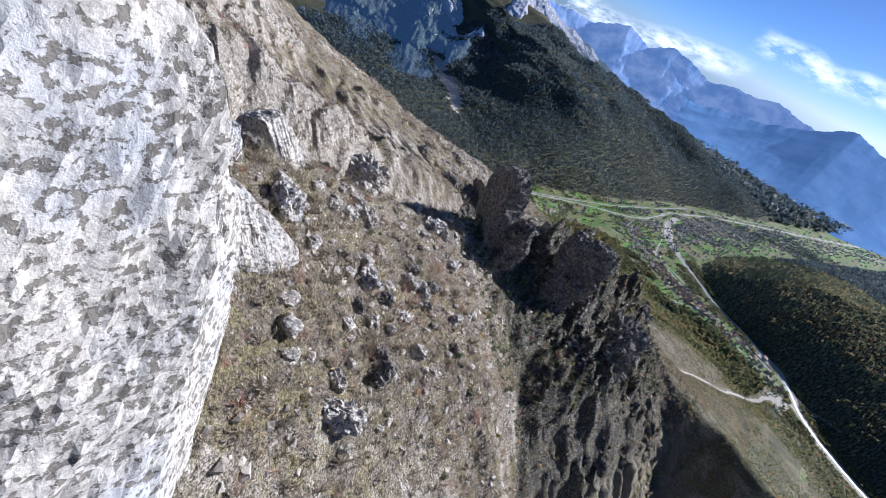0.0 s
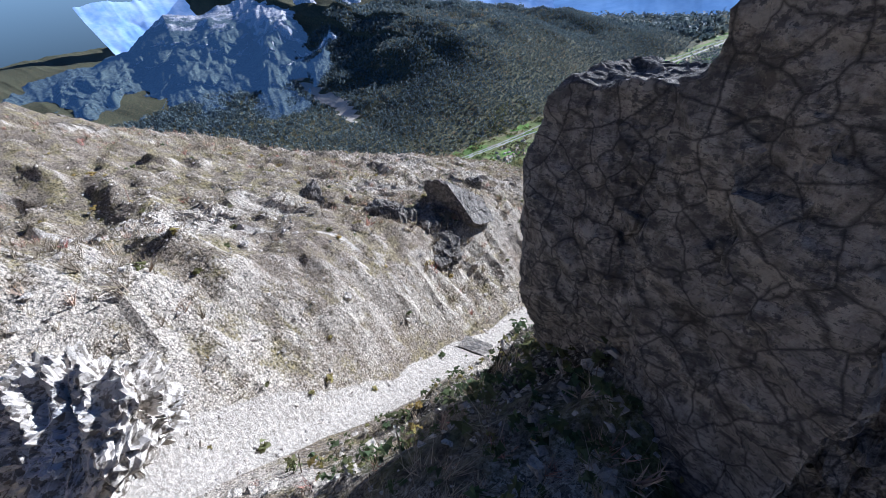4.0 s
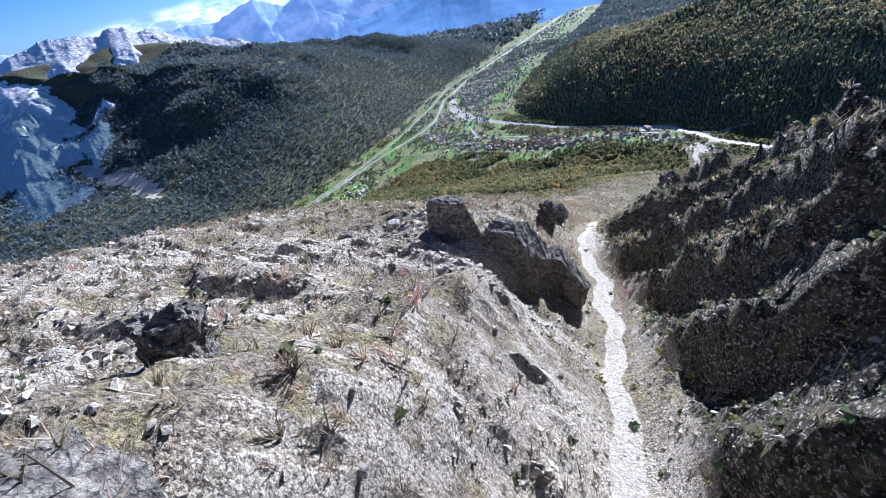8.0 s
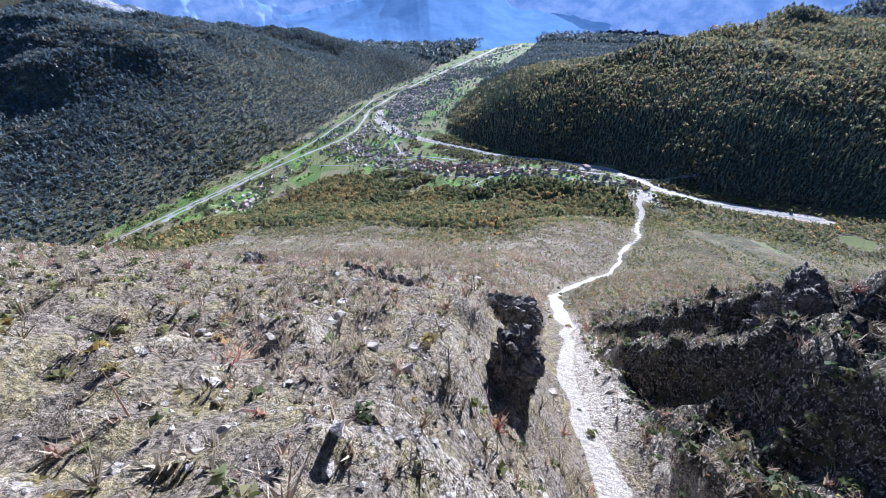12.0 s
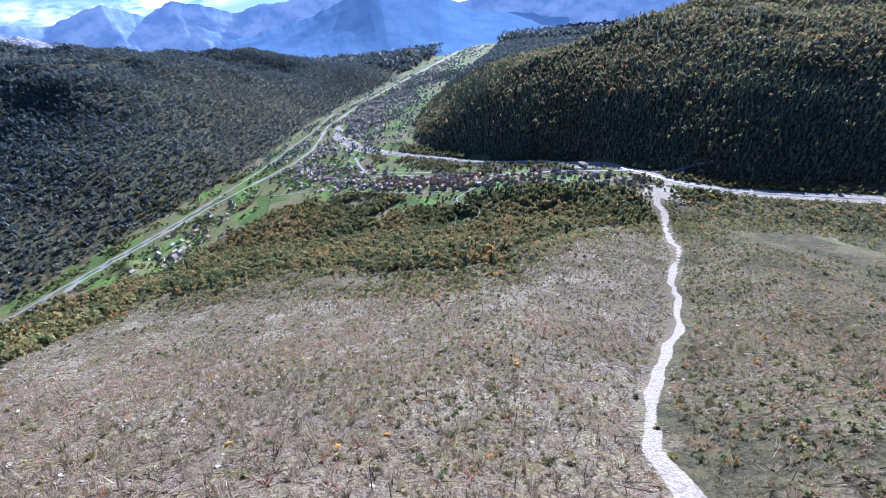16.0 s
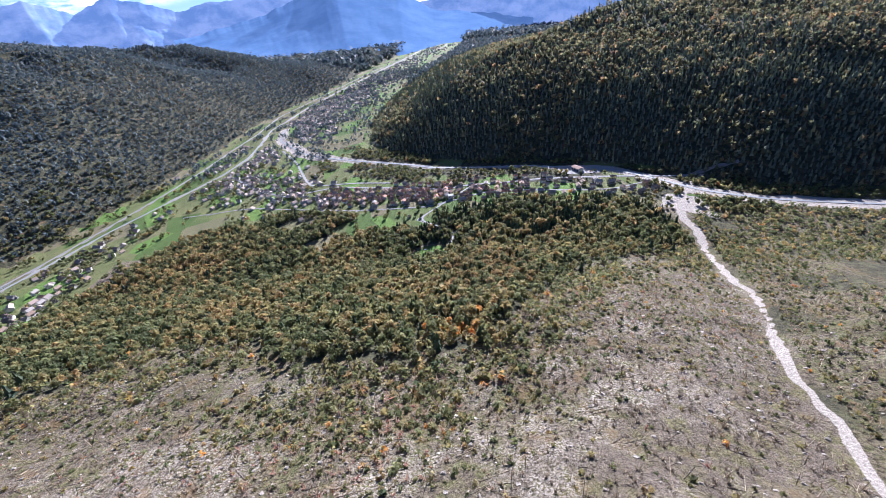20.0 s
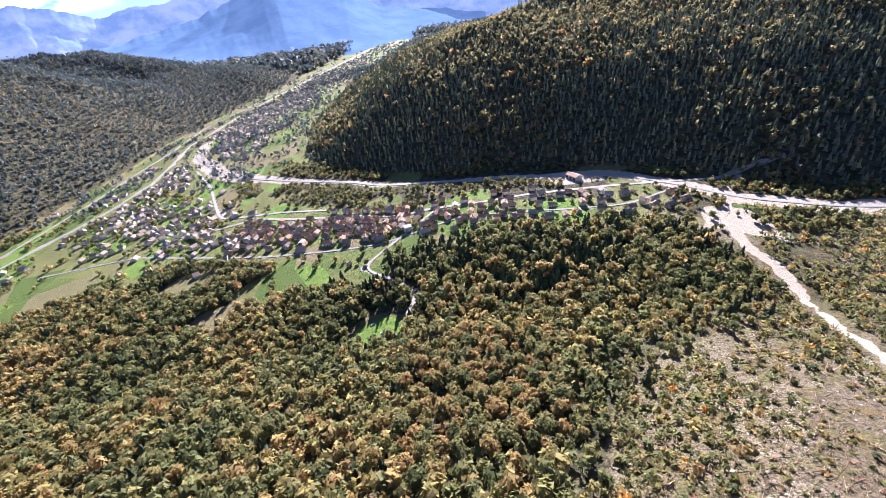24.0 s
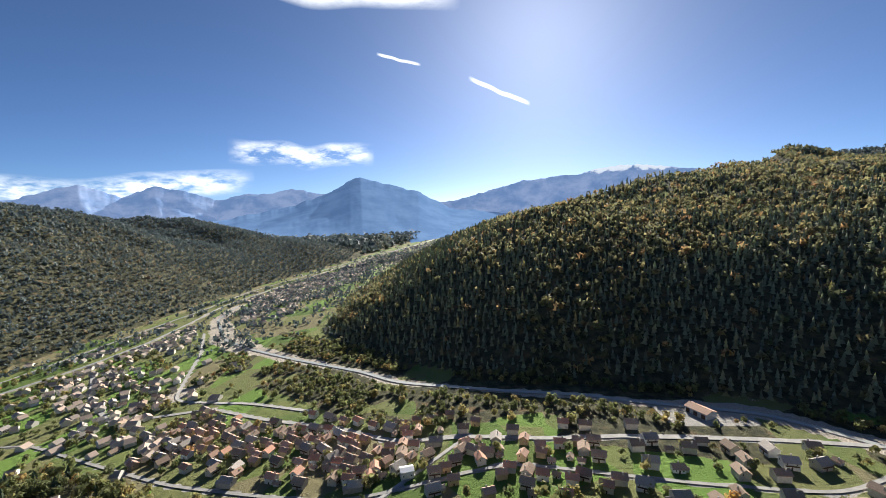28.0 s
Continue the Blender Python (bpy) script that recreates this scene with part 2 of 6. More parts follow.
def stone_colour(nt, scale=1.0):
    """Weathered limestone: pale faces, grey lichen, dark cracks and ochre stains."""
    big, small = noise_at(nt, 0.09 * scale, 3), noise_at(nt, 0.9 * scale, 6, 0.7)
    streak = noise_at(nt, 0.35 * scale, 5, 0.65, (1.0, 1.0, 0.25))
    c = blend(nt, remap(nt, small, 0.40, 0.58), (0.24, 0.20, 0.155), (0.68, 0.585, 0.455))
    c = blend(nt, remap(nt, streak, 0.5, 0.72), c, (0.44, 0.385, 0.315))
    flake = noise_at(nt, 0.55 * scale, 6, 0.72, (1.0, 1.0, 2.2))
    c = blend(nt, remap(nt, flake, 0.55, 0.60, 0, 0.8), c, (0.17, 0.155, 0.14))
    bed = noise_at(nt, 0.8 * scale, 4, 0.6, (0.35, 1.2, 1.3), 0.35)
    split = remap(nt, sums(nt, "ABSOLUTE", sums(nt, "SUBTRACT", bed, 0.5), 0.0), 0.0, 0.025, 0.45, 0.0)
    c = blend(nt, split, c, (0.07, 0.06, 0.055))
    speck = noise_at(nt, 3.2 * scale, 3, 0.7)
    c = blend(nt, remap(nt, speck, 0.56, 0.62, 0, 0.7), c, (0.14, 0.13, 0.12))
    c = blend(nt, remap(nt, big, 0.56, 0.75, 0, 0.45), c, (0.42, 0.33, 0.22))
    pos = node(nt, "NewGeometry").outputs["Position"]
    warp = node(nt, "TexNoise", {"Vector": pos, "Scale": 0.5 * scale, "Detail": 3.0}).outputs["Color"]
    at = node(nt, "VectorMath", {0: pos, 1: warp}, operation="ADD").outputs[0]
    cell = node(nt, "TexVoronoi", {"Vector": at, "Scale": 0.42 * scale}, feature="DISTANCE_TO_EDGE").outputs["Distance"]
    crack = remap(nt, cell, 0.0, 0.05, 0.8, 0.0)
    return blend(nt, crack, c, (0.07, 0.065, 0.06)), small, cell


def rock_material(name, scale=1.0, dark=1.0):
    m, nt, b = material(name, 0.92, 0.15)
    c, small, cell = stone_colour(nt, scale)
    c = node(nt, "HueSaturation", {"Color": c, "Value": dark, "Saturation": 0.85}).outputs[0]
    nt.links.new(c, b.inputs["Base Color"])
    fine = noise_at(nt, 3.0 * scale, 5, 0.75)
    bump(nt, b, sums(nt, "ADD", small, sums(nt, "MULTIPLY", fine, 0.7)), 1.0, 0.6)
    return m


def ground_material():
    m, nt, b = material("mountain_ground", 0.95, 0.1)
    fine, mid, wide = noise_at(nt, 1.6, 6, 0.7), noise_at(nt, 0.22, 5, 0.62), noise_at(nt, 0.035, 4, 0.55)
    stone, small, cell = stone_colour(nt, 1.0)
    litter = blend(nt, remap(nt, fine, 0.42, 0.60), (0.075, 0.058, 0.04), (0.34, 0.27, 0.19))
    grass = blend(nt, remap(nt, fine, 0.40, 0.62), (0.10, 0.082, 0.033), (0.40, 0.32, 0.15))
    c = blend(nt, remap(nt, mid, 0.46, 0.60), litter, grass)
    pebble = remap(nt, noise_at(nt, 1.1, 3, 0.75), 0.55, 0.59)
    bare = remap(nt, sums(nt, "ADD", sums(nt, "MULTIPLY", attr(nt, "rock"), 1.0), sums(nt, "MULTIPLY", mid, 0.9)), 0.74, 0.92)
    scatter = sums(nt, "MULTIPLY", pebble, remap(nt, attr(nt, "rock"), 0.02, 0.4, 0.15, 0.95))
    c = blend(nt, sums(nt, "MAXIMUM", bare, scatter), c, stone)
    chip, gap = noise_at(nt, 3.4, 4, 0.7), noise_at(nt, 2.6, 5, 0.72)
    c = blend(nt, sums(nt, "MULTIPLY", remap(nt, chip, 0.50, 0.54), remap(nt, attr(nt, "rock"), 0.08, 0.4, 0.2, 0.92)), c, (0.72, 0.625, 0.485))
    c = blend(nt, remap(nt, gap, 0.555, 0.60, 0, 0.85), c, (0.05, 0.043, 0.035))
    broad = noise_at(nt, 0.018, 4, 0.6)
    c = blend(nt, remap(nt, broad, 0.5, 0.66, 0, 0.45), c, (0.22, 0.17, 0.13))
    # brush and forest floor; beyond the gully it also stands in for shade
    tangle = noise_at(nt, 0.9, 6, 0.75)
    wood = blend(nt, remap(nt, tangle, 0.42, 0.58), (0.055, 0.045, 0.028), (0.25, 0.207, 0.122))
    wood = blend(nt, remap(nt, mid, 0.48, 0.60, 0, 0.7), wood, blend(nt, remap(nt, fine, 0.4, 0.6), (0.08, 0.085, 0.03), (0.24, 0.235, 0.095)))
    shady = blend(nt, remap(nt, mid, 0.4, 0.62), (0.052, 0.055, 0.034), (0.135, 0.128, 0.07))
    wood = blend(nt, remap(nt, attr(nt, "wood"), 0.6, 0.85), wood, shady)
    strewn = noise_at(nt, 0.05, 5, 0.65)
    rubble = sums(nt, "MULTIPLY", remap(nt, strewn, 0.48, 0.58), remap(nt, noise_at(nt, 1.9, 4, 0.7), 0.49, 0.54))
    rubble = sums(nt, "MULTIPLY", rubble, remap(nt, attr(nt, "wood"), 0.62, 0.52))
    wood = blend(nt, rubble, wood, (0.60, 0.535, 0.42))
    earth = noise_at(nt, 0.11, 4, 0.6)
    wood = blend(nt, remap(nt, earth, 0.58, 0.68, 0, 0.55), wood, (0.24, 0.135, 0.075))
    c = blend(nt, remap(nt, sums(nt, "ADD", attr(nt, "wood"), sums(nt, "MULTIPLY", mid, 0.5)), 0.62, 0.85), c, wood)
    green = blend(nt, remap(nt, wide, 0.4, 0.62), (0.12, 0.18, 0.05), (0.23, 0.25, 0.09))
    green = blend(nt, remap(nt, fine, 0.4, 0.72, 0, 0.5), green, (0.15, 0.17, 0.06))
    spot = node(nt, "NewGeometry").outputs["Position"]
    plot = node(nt, "TexVoronoi", {"Vector": node(nt, "Mapping", {"Vector": spot, "Scale": (1.0, 0.55, 0.0), "Rotation": (0.0, 0.0, 0.5)}).outputs[0], "Scale": 0.045 / UNIT}).outputs["Color"]
    kind = node(nt, "SeparateXYZ", {0: plot}).outputs[0]
    green = blend(nt, remap(nt, kind, 0.45, 0.5, 0, 0.6), green, (0.20, 0.20, 0.085))
    green = blend(nt, remap(nt, kind, 0.78, 0.82, 0, 0.7), green, (0.26, 0.215, 0.13))
    green = blend(nt, remap(nt, kind, 0.30, 0.27, 0, 0.8), green, (0.17, 0.29, 0.06))
    green = blend(nt, remap(nt, kind, 0.14, 0.12, 0, 0.7), green, (0.09, 0.13, 0.04))
    c = blend(nt, remap(nt, sums(nt, "ADD", attr(nt, "meadow"), sums(nt, "MULTIPLY", mid, 0.35)), 0.60, 0.74), c, green)
    road = blend(nt, remap(nt, fine, 0.35, 0.65), (0.36, 0.34, 0.31), (0.52, 0.49, 0.45))
    c = blend(nt, remap(nt, attr(nt, "road"), 0.45, 0.6), c, road)
    gravel = blend(nt, remap(nt, fine, 0.36, 0.66), (0.36, 0.315, 0.255), (0.68, 0.60, 0.49))
    c = blend(nt, remap(nt, sums(nt, "ADD", attr(nt, "gravel"), sums(nt, "MULTIPLY", noise_at(nt, 0.6, 4), 0.5)), 0.66, 0.80), c, gravel)
    # shade of the flank beyond the gully, put in as dark mottled scrub colour
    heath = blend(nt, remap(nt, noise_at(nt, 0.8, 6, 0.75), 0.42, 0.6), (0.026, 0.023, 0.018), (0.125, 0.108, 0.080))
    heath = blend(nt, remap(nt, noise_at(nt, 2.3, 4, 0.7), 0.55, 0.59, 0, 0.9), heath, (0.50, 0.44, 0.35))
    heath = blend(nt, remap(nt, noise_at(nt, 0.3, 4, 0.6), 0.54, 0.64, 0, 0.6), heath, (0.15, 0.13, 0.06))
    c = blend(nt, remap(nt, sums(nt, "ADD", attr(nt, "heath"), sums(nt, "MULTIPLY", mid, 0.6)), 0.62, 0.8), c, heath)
    nt.links.new(c, b.inputs["Base Color"])
    bump(nt, b, sums(nt, "ADD", fine, sums(nt, "MULTIPLY", noise_at(nt, 0.5, 6, 0.75), 1.6)), 1.0, 0.9)
    return m


def leaf_material(name, colours, gain=1.0, through=0.25):
    """Foliage whose colour changes from plant to plant and from leaf clump to clump."""
    m, nt, b = material(name, 0.75, 0.2)
    tint = attr(nt, "tint")
    ramp = nt.nodes.new("ShaderNodeValToRGB")
    nt.links.new(tint, ramp.inputs[0])
    while len(ramp.color_ramp.elements) < len(colours):
        ramp.color_ramp.elements.new(0.5)
    for n, (place, c) in enumerate(colours):
        ramp.color_ramp.elements[n].position = place
        ramp.color_ramp.elements[n].color = (*[v * gain for v in c], 1)
    isle = node(nt, "NewGeometry").outputs["Random Per Island"]
    hsv = node(nt, "HueSaturation", {"Color": ramp.outputs[0], "Value": remap(nt, isle, 0, 1, 0.65, 1.35), "Hue": remap(nt, isle, 0, 1, 0.485, 0.515)})
    nt.links.new(hsv.outputs[0], b.inputs["Base Color"])
    if through:
        shine = node(nt, "BsdfTranslucent", {"Color": hsv.outputs[0]})
        mix = node(nt, "MixShader", {0: through, 1: b.outputs[0], 2: shine.outputs[0]})
        nt.links.new(mix.outputs[0], nt.nodes["Material Output"].inputs[0])
    return m


def plain_material(name, a, b2, scale=1.0, rough=0.85, gloss=0.3):
    m, nt, b = material(name, rough, gloss)
    where = node(nt, "TexCoord").outputs["Object"]
    grainy = node(nt, "TexNoise", {"Vector": where, "Scale": scale, "Detail": 5.0, "Roughness": 0.65}).outputs["Fac"]
    rnd = node(nt, "ObjectInfo").outputs["Random"]
    c = blend(nt, remap(nt, grainy, 0.35, 0.65), a, b2)
    hsv = node(nt, "HueSaturation", {"Color": c, "Value": remap(nt, rnd, 0, 1, 0.75, 1.2)})
    nt.links.new(hsv.outputs[0], b.inputs["Base Color"])
    bump(nt, b, grainy, 0.3, 0.05)
    return m


GROUND = ground_material()
ROCK = rock_material("limestone", 1.0, 0.55)


def cliff_material():
    """Pale limestone face with dark hollows where flakes have come away."""
    m, nt, b = material("flaked_limestone", 0.92, 0.15)
    small, big = noise_at(nt, 1.6, 6, 0.7), noise_at(nt, 0.10, 3)
    c = blend(nt, remap(nt, small, 0.36, 0.62), (0.40, 0.35, 0.29), (0.66, 0.59, 0.49))
    c = blend(nt, remap(nt, big, 0.52, 0.68, 0, 0.7), c, (0.46, 0.47, 0.49))
    flake = noise_at(nt, 1.3, 6, 0.66, (1.0, 1.0, 1.3))
    hole = remap(nt, flake, 0.525, 0.555, 0, 0.85)
    c = blend(nt, hole, c, (0.15, 0.125, 0.095))
    fleck = noise_at(nt, 3.5, 4, 0.7)
    c = blend(nt, remap(nt, fleck, 0.57, 0.62, 0, 0.4), c, (0.2, 0.18, 0.15))
    nt.links.new(c, b.inputs["Base Color"])
    bump(nt, b, sums(nt, "SUBTRACT", small, sums(nt, "MULTIPLY", hole, 0.5)), 0.8, 0.3)
    return m


CLIFF = cliff_material()
WOODS = leaf_material("autumn_leaves", [(0.0, (0.085, 0.100, 0.042)), (0.35, (0.145, 0.150, 0.062)), (0.6, (0.235, 0.195, 0.08)), (0.85, (0.29, 0.20, 0.09)), (1.0, (0.50, 0.24, 0.05))], 1.6, 0.5)
FIRS = leaf_material("conifer_needles", [(0.0, (0.070, 0.082, 0.064)), (0.6, (0.110, 0.122, 0.080)), (1.0, (0.21, 0.185, 0.09))], 2.7, 0.5)
NEAR_FIRS = leaf_material("fir_needles", [(0.0, (0.055, 0.080, 0.052)), (0.6, (0.085, 0.115, 0.065)), (1.0, (0.16, 0.16, 0.075))], 1.2, 0.4)
# bluer than the near leaves: distance haze mixed into the leaf colour
FAR_WOODS = leaf_material("hazy_distant_foliage", [(0.0, (0.070, 0.095, 0.105)), (0.5, (0.108, 0.132, 0.125)), (0.85, (0.17, 0.165, 0.125)), (1.0, (0.26, 0.20, 0.13))], 1.35, 0.3)
MOUNTAIN_LEAVES = leaf_material("mountain_broadleaf_leaves", [(0.0, (0.08, 0.10, 0.055)), (0.5, (0.145, 0.145, 0.075)), (0.85, (0.22, 0.185, 0.09)), (1.0, (0.30, 0.19, 0.09))], 1.5, 0.5)
TWIGS = leaf_material("bare_twigs", [(0.0, (0.16, 0.128, 0.088)), (0.6, (0.33, 0.272, 0.185)), (0.9, (0.38, 0.27, 0.19)), (1.0, (0.34, 0.15, 0.11))], 1.4, 0.35)
BUSH = leaf_material("scrub_leaves", [(0.0, (0.06, 0.08, 0.035)), (0.5, (0.13, 0.125, 0.05)), (1.0, (0.32, 0.23, 0.07))], 1.4, 0.45)
BARK = plain_material("grey_bark", (0.13, 0.11, 0.095), (0.30, 0.265, 0.235), 3.0)

# ---- building helpers ----
def mesh_of(name, verts, faces, mat=None, smooth=False, tint=None):
    """A mesh from arrays: faces all of one size."""
    me = bpy.data.meshes.new(name)
    verts, faces = np.asarray(verts, np.float32), np.asarray(faces, np.int32)
    k = faces.shape[1]
    me.vertices.add(len(verts))
    me.vertices.foreach_set("co", verts.ravel())
    me.loops.add(faces.size)
    me.loops.foreach_set("vertex_index", faces.ravel())
    me.polygons.add(len(faces))
    me.polygons.foreach_set("loop_start", np.arange(0, faces.size, k, dtype=np.int32))
    me.polygons.foreach_set("use_smooth", np.full(len(faces), bool(smooth)))
    if tint is not None:
        me.attributes.new("tint", "FLOAT", "POINT").data.foreach_set("value", np.asarray(tint, np.float32))
    me.update()
    if mat:
        me.materials.append(mat)
    return me


def part(name, data, mat, parent, label=""):
    """Links a mesh or bmesh as one object under a thing or part."""
    if isinstance(data, bmesh.types.BMesh):
        me = bpy.data.meshes.new(name)
        data.to_mesh(me)
        data.free()
        data = me
    if mat and not data.materials:
        data.materials.append(mat)
    ob = new(name, data)
    ob.parent = parent
    return tagged(ob, label) if label else ob


def box(bm, x0, x1, y0, y1, z0, z1):
    vs = [bm.verts.new((x, y, z)) for z in (z0, z1) for x, y in ((x0, y0), (x1, y0), (x1, y1), (x0, y1))]
    for f in ((3, 2, 1, 0), (4, 5, 6, 7), (0, 1, 5, 4), (1, 2, 6, 5), (2, 3, 7, 6), (3, 0, 4, 7)):
        bm.faces.new([vs[i] for i in f])
    return vs


def box_part(name, size, mat, parent, label=""):
    bm = bmesh.new()
    box(bm, *size)
    return part(name, bm, mat, parent, label)


def spread(marks, outer_low, outer_high, grow):
    """Grid lines: stretches of (from, to, step), then ever wider steps outward."""
    v = np.concatenate([np.arange(a, b, s) for a, b, s in marks])
    low, high, d = [], [], marks[0][2]
    at = v[0]
    while at > outer_low:
        d *= grow
        at -= d
        low.append(at)
    d, at = marks[-1][2], v[-1]
    while at < outer_high:
        d *= grow
        at += d
        high.append(at)
    return np.concatenate([low[::-1], v, high])


def inside(x, y, line, half):
    return to_line(x, y, line)[0] < half


# ---- plan of the valley floor ----
SIDE_RIVER = table("300 40; 240 58; 200 73; 168 95; 150 122; 122 152; 75 163; 27 181; -25 206; -48 229; -100 268; -152 310; -190 348; -216 392; -245 440; -262 520")
MAIN_RIVER = table("-390 20; -345 190; -311 262; -281 320; -271 371; -276 434; -292 545; -280 600; -270 740; -215 930; -150 1150; -60 1500; 60 2100; 110 3000")
HIGHWAY = table("-420 -60; -372 120; -335 293; -325 353; -320 446; -312 527; -316 667; -285 780; -250 900; -160 1200; 60 1590; 150 2300")
VILLAGE_ROAD = table("210 118; 175 124; 139 130; 107 134; 60 136; 32 140; 8 147; -19 148; -44 165; -81 182; -120 205; -171 203; -213 240; -262 300")
FIELD_ROAD = table("-60 184; -100 205; -151 222; -165 255; -187 310; -225 380")
LANE = table("-20 52; -12 66; -25 82; -40 98; -20 118; 8 147")
BACK_LANE = table("-270 196; -200 190; -140 160; -100 140; -60 126; -30 118; 20 128; 62 112; 108 106; 140 118")
VILLAGE = table("-285 300; -235 262; -190 228; -140 190; -110 175; -72 160; -36 148; 0 138; 40 128; 85 118; 120 112")
SCREE = table("-1206 263; -950 145; -822 106; -700 61; -660 30")
TOWN = table("-300 290; -262 350; -240 410; -235 480; -222 560; -200 680; -175 800; -130 1000; -60 1300; 40 1700")


def wood_edge(x):
    return np.interp(x, [-350, -280, -237, -170, -158, -106, -84, -40, -11, 26, 54, 98, 118], [-140, -84, -76, -72, -52, -60, -76, -98, -89, -38, -8, 2, 12])


def wood_top(x):
    return np.interp(x, [-285, -271, -241, -193, -164, -116, -85, -57, -26, 25, 66, 121], [60, 85, 146, 158, 164, 148, 122, 98, 100, 107, 98, 82])


CLEARINGS = ((-31, 47, 11), (-112, 86, 10), (-88, 102, 16), (-60, 100, 14), (-140, 130, 16), (-36, 92, 12), (-185, 150, 12))


def forest(x, y):
    """How wooded the foot of the slope is, 0 to 1."""
    w = 6 * grain(x, y, 22, 91)
    f = soft((y - wood_edge(x) + w) / 14) * soft((wood_top(x) - y + w) / 7) * (x < 123 + w) * soft((x + 284 + 62 * soft((10 - y) / 60) + w) / 8)
    for cx, cy, r in CLEARINGS:
        f = f * soft((np.hypot(x - cx, (y - cy) * 1.25) - r + 0.4 * w) / 3)
    return f


def masks(x, y, z):
    gx = glide(y, SPINE[0], SPINE[2])
    wob = 1.5 * grain(x, y, 9, 101) + 2.0 * grain(x, y, 26, 102)
    near = (y < 120) & (np.abs(x - gx) < 60)
    wide = np.interp(y, [-520, -440, -330, -200, -100, 0, 40, 80, 120], [4.2, 3.2, 2.0, 1.45, 1.5, 1.7, 1.9, 2.2, 2.5])
    d = np.abs(x - gx - 1.8 * grain(0 * x, y, 17, 103) - 1.0 * grain(0 * x, y, 6, 104)) + 0.4 * wob
    gravel = soft((wide + 1.2 - d) / 2.4) * near * (y > -545)
    # a side chute and the scree that spills beside the torrent
    chute = to_line(x, y, table("-12 -482; -26 -488; -46 -500; -70 -522; -95 -545"))[0]
    gravel = np.maximum(gravel, 0.7 * soft((1.7 - chute + wob * 0.4) / 2))
    scree = to_line(x, y, SCREE)[0]
    gravel = np.maximum(gravel, 0.95 * soft((np.interp(x, [-1210, -950, -760, -690, -650], [10, 14, 20, 22, 6]) + 5 * wob - scree) / 6))
    river = to_line(x, y, SIDE_RIVER)[0]
    bank = np.interp(x, [-260, -190, -150, -100, -60, 60, 140, 200, 300], [8, 13, 11, 5, 3.4, 4.5, 8.5, 10, 10])
    gravel = np.maximum(gravel, soft((bank + wob - river) / 2.5))
    main = to_line(x, y, MAIN_RIVER)[0]
    gravel = np.maximum(gravel, soft((3.4 + 0.004 * np.maximum(y - 300, 0) + wob - main) / 2.5) * 0.95)
    pit = np.hypot((x - 146) / 1.0, (y - 72) / 1.25)
    gravel = np.maximum(gravel, 0.92 * soft((13 + 4 * wob - pit) / 4))
    gravel = np.maximum(gravel, 0.9 * (np.hypot(x + 157, y - 232) < 9 + wob))
    road = np.zeros_like(x)
    for line, half in ((HIGHWAY, 1.8), (VILLAGE_ROAD, 1.5), (FIELD_ROAD, 1.3), (LANE, 0.9), (BACK_LANE, 1.1)):
        road = np.maximum(road, soft((half + 0.9 - to_line(x, y, line)[0]) / 1.8))
    yard = np.maximum(np.abs(x - 99) - 17, np.abs(y - 152) - 10)
    road = np.maximum(road, soft((0.5 - yard) / 1.5))
    plain = np.maximum(soft((y - 60 - 0.15 * np.maximum(-x, 0)) / 30), soft((-278 - x) / 10) * soft((y + 45) / 30))
    bare = soft((-600 - x) / 150) * soft((420 - y) / 150)
    hillside = np.maximum(side_height(x, y), far_side_height(x, y)) - floor_height(x, y)
    flat = (hillside < 1.2) * plain
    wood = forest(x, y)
    belt = soft((24 - np.abs(river - 18)) / 8) * (x > -140) * (x < 260) * (y > 100 - 0.2 * x) * soft((rugged(x, y, 30, 2, 111) + 0.55) * 3)
    meadow = 1.0 * flat
    meadow = meadow * soft((0.9 - wood) * 3) * soft((0.9 - belt) * 2)
    for cx, cy, r in CLEARINGS:
        meadow = np.maximum(meadow, (np.hypot(x - cx, (y - cy) * 1.25) < r + wob))
    # patches of meadow among the scrub beyond the torrent
    meadow = np.maximum(meadow, 0.9 * (x > 200) * (y > -60) * (y < 60) * soft(grain(x, y, 38, 117) * 4 - 1))
    gy, gxx = ground_height(x, y + 1.2), ground_height(x + 1.2, y)
    steep = np.hypot(gy - z, gxx - z) / 1.2
    rock = soft((steep - 0.75) / 0.9) * 0.5 + 0.46 * soft(rugged(x, y, 34, 3, 121) * 1.3 + 0.1)
    rock = rock + 0.5 * np.exp(-(((x + 15) / 45) ** 2) - ((y + 575) / 32) ** 2)
    rock = rock * (1 - 0.2 * soft((x - 6) / 22) * soft((-515 - y) / 25))
    rock = rock * np.maximum(upland(x, y), 0.0) + 0.22 * (1 - upland(x, y)) * soft((20 - x + 90) / 90) * soft((-20 - y) / 60)
    rock = rock * (1 - 0.85 * soft((y + 365) / 60) * (x < gx))
    # less pale stone on the flank, as part of its painted shade
    rock = rock * (1 - 0.72 * soft((x - gx - 6) / 8) * soft((y + 525) / 20))
    rock = np.maximum(rock, bare * 0.7 * soft((steep - 0.7) / 0.4) * soft(rugged(x, y, 90, 3, 125) + 0.2))
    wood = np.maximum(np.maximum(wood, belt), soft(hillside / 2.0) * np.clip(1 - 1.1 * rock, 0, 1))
    # scrub cover on the flank, also darkening it in place of shade
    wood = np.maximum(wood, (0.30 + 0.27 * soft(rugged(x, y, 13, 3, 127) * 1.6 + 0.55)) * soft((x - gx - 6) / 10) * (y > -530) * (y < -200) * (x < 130))
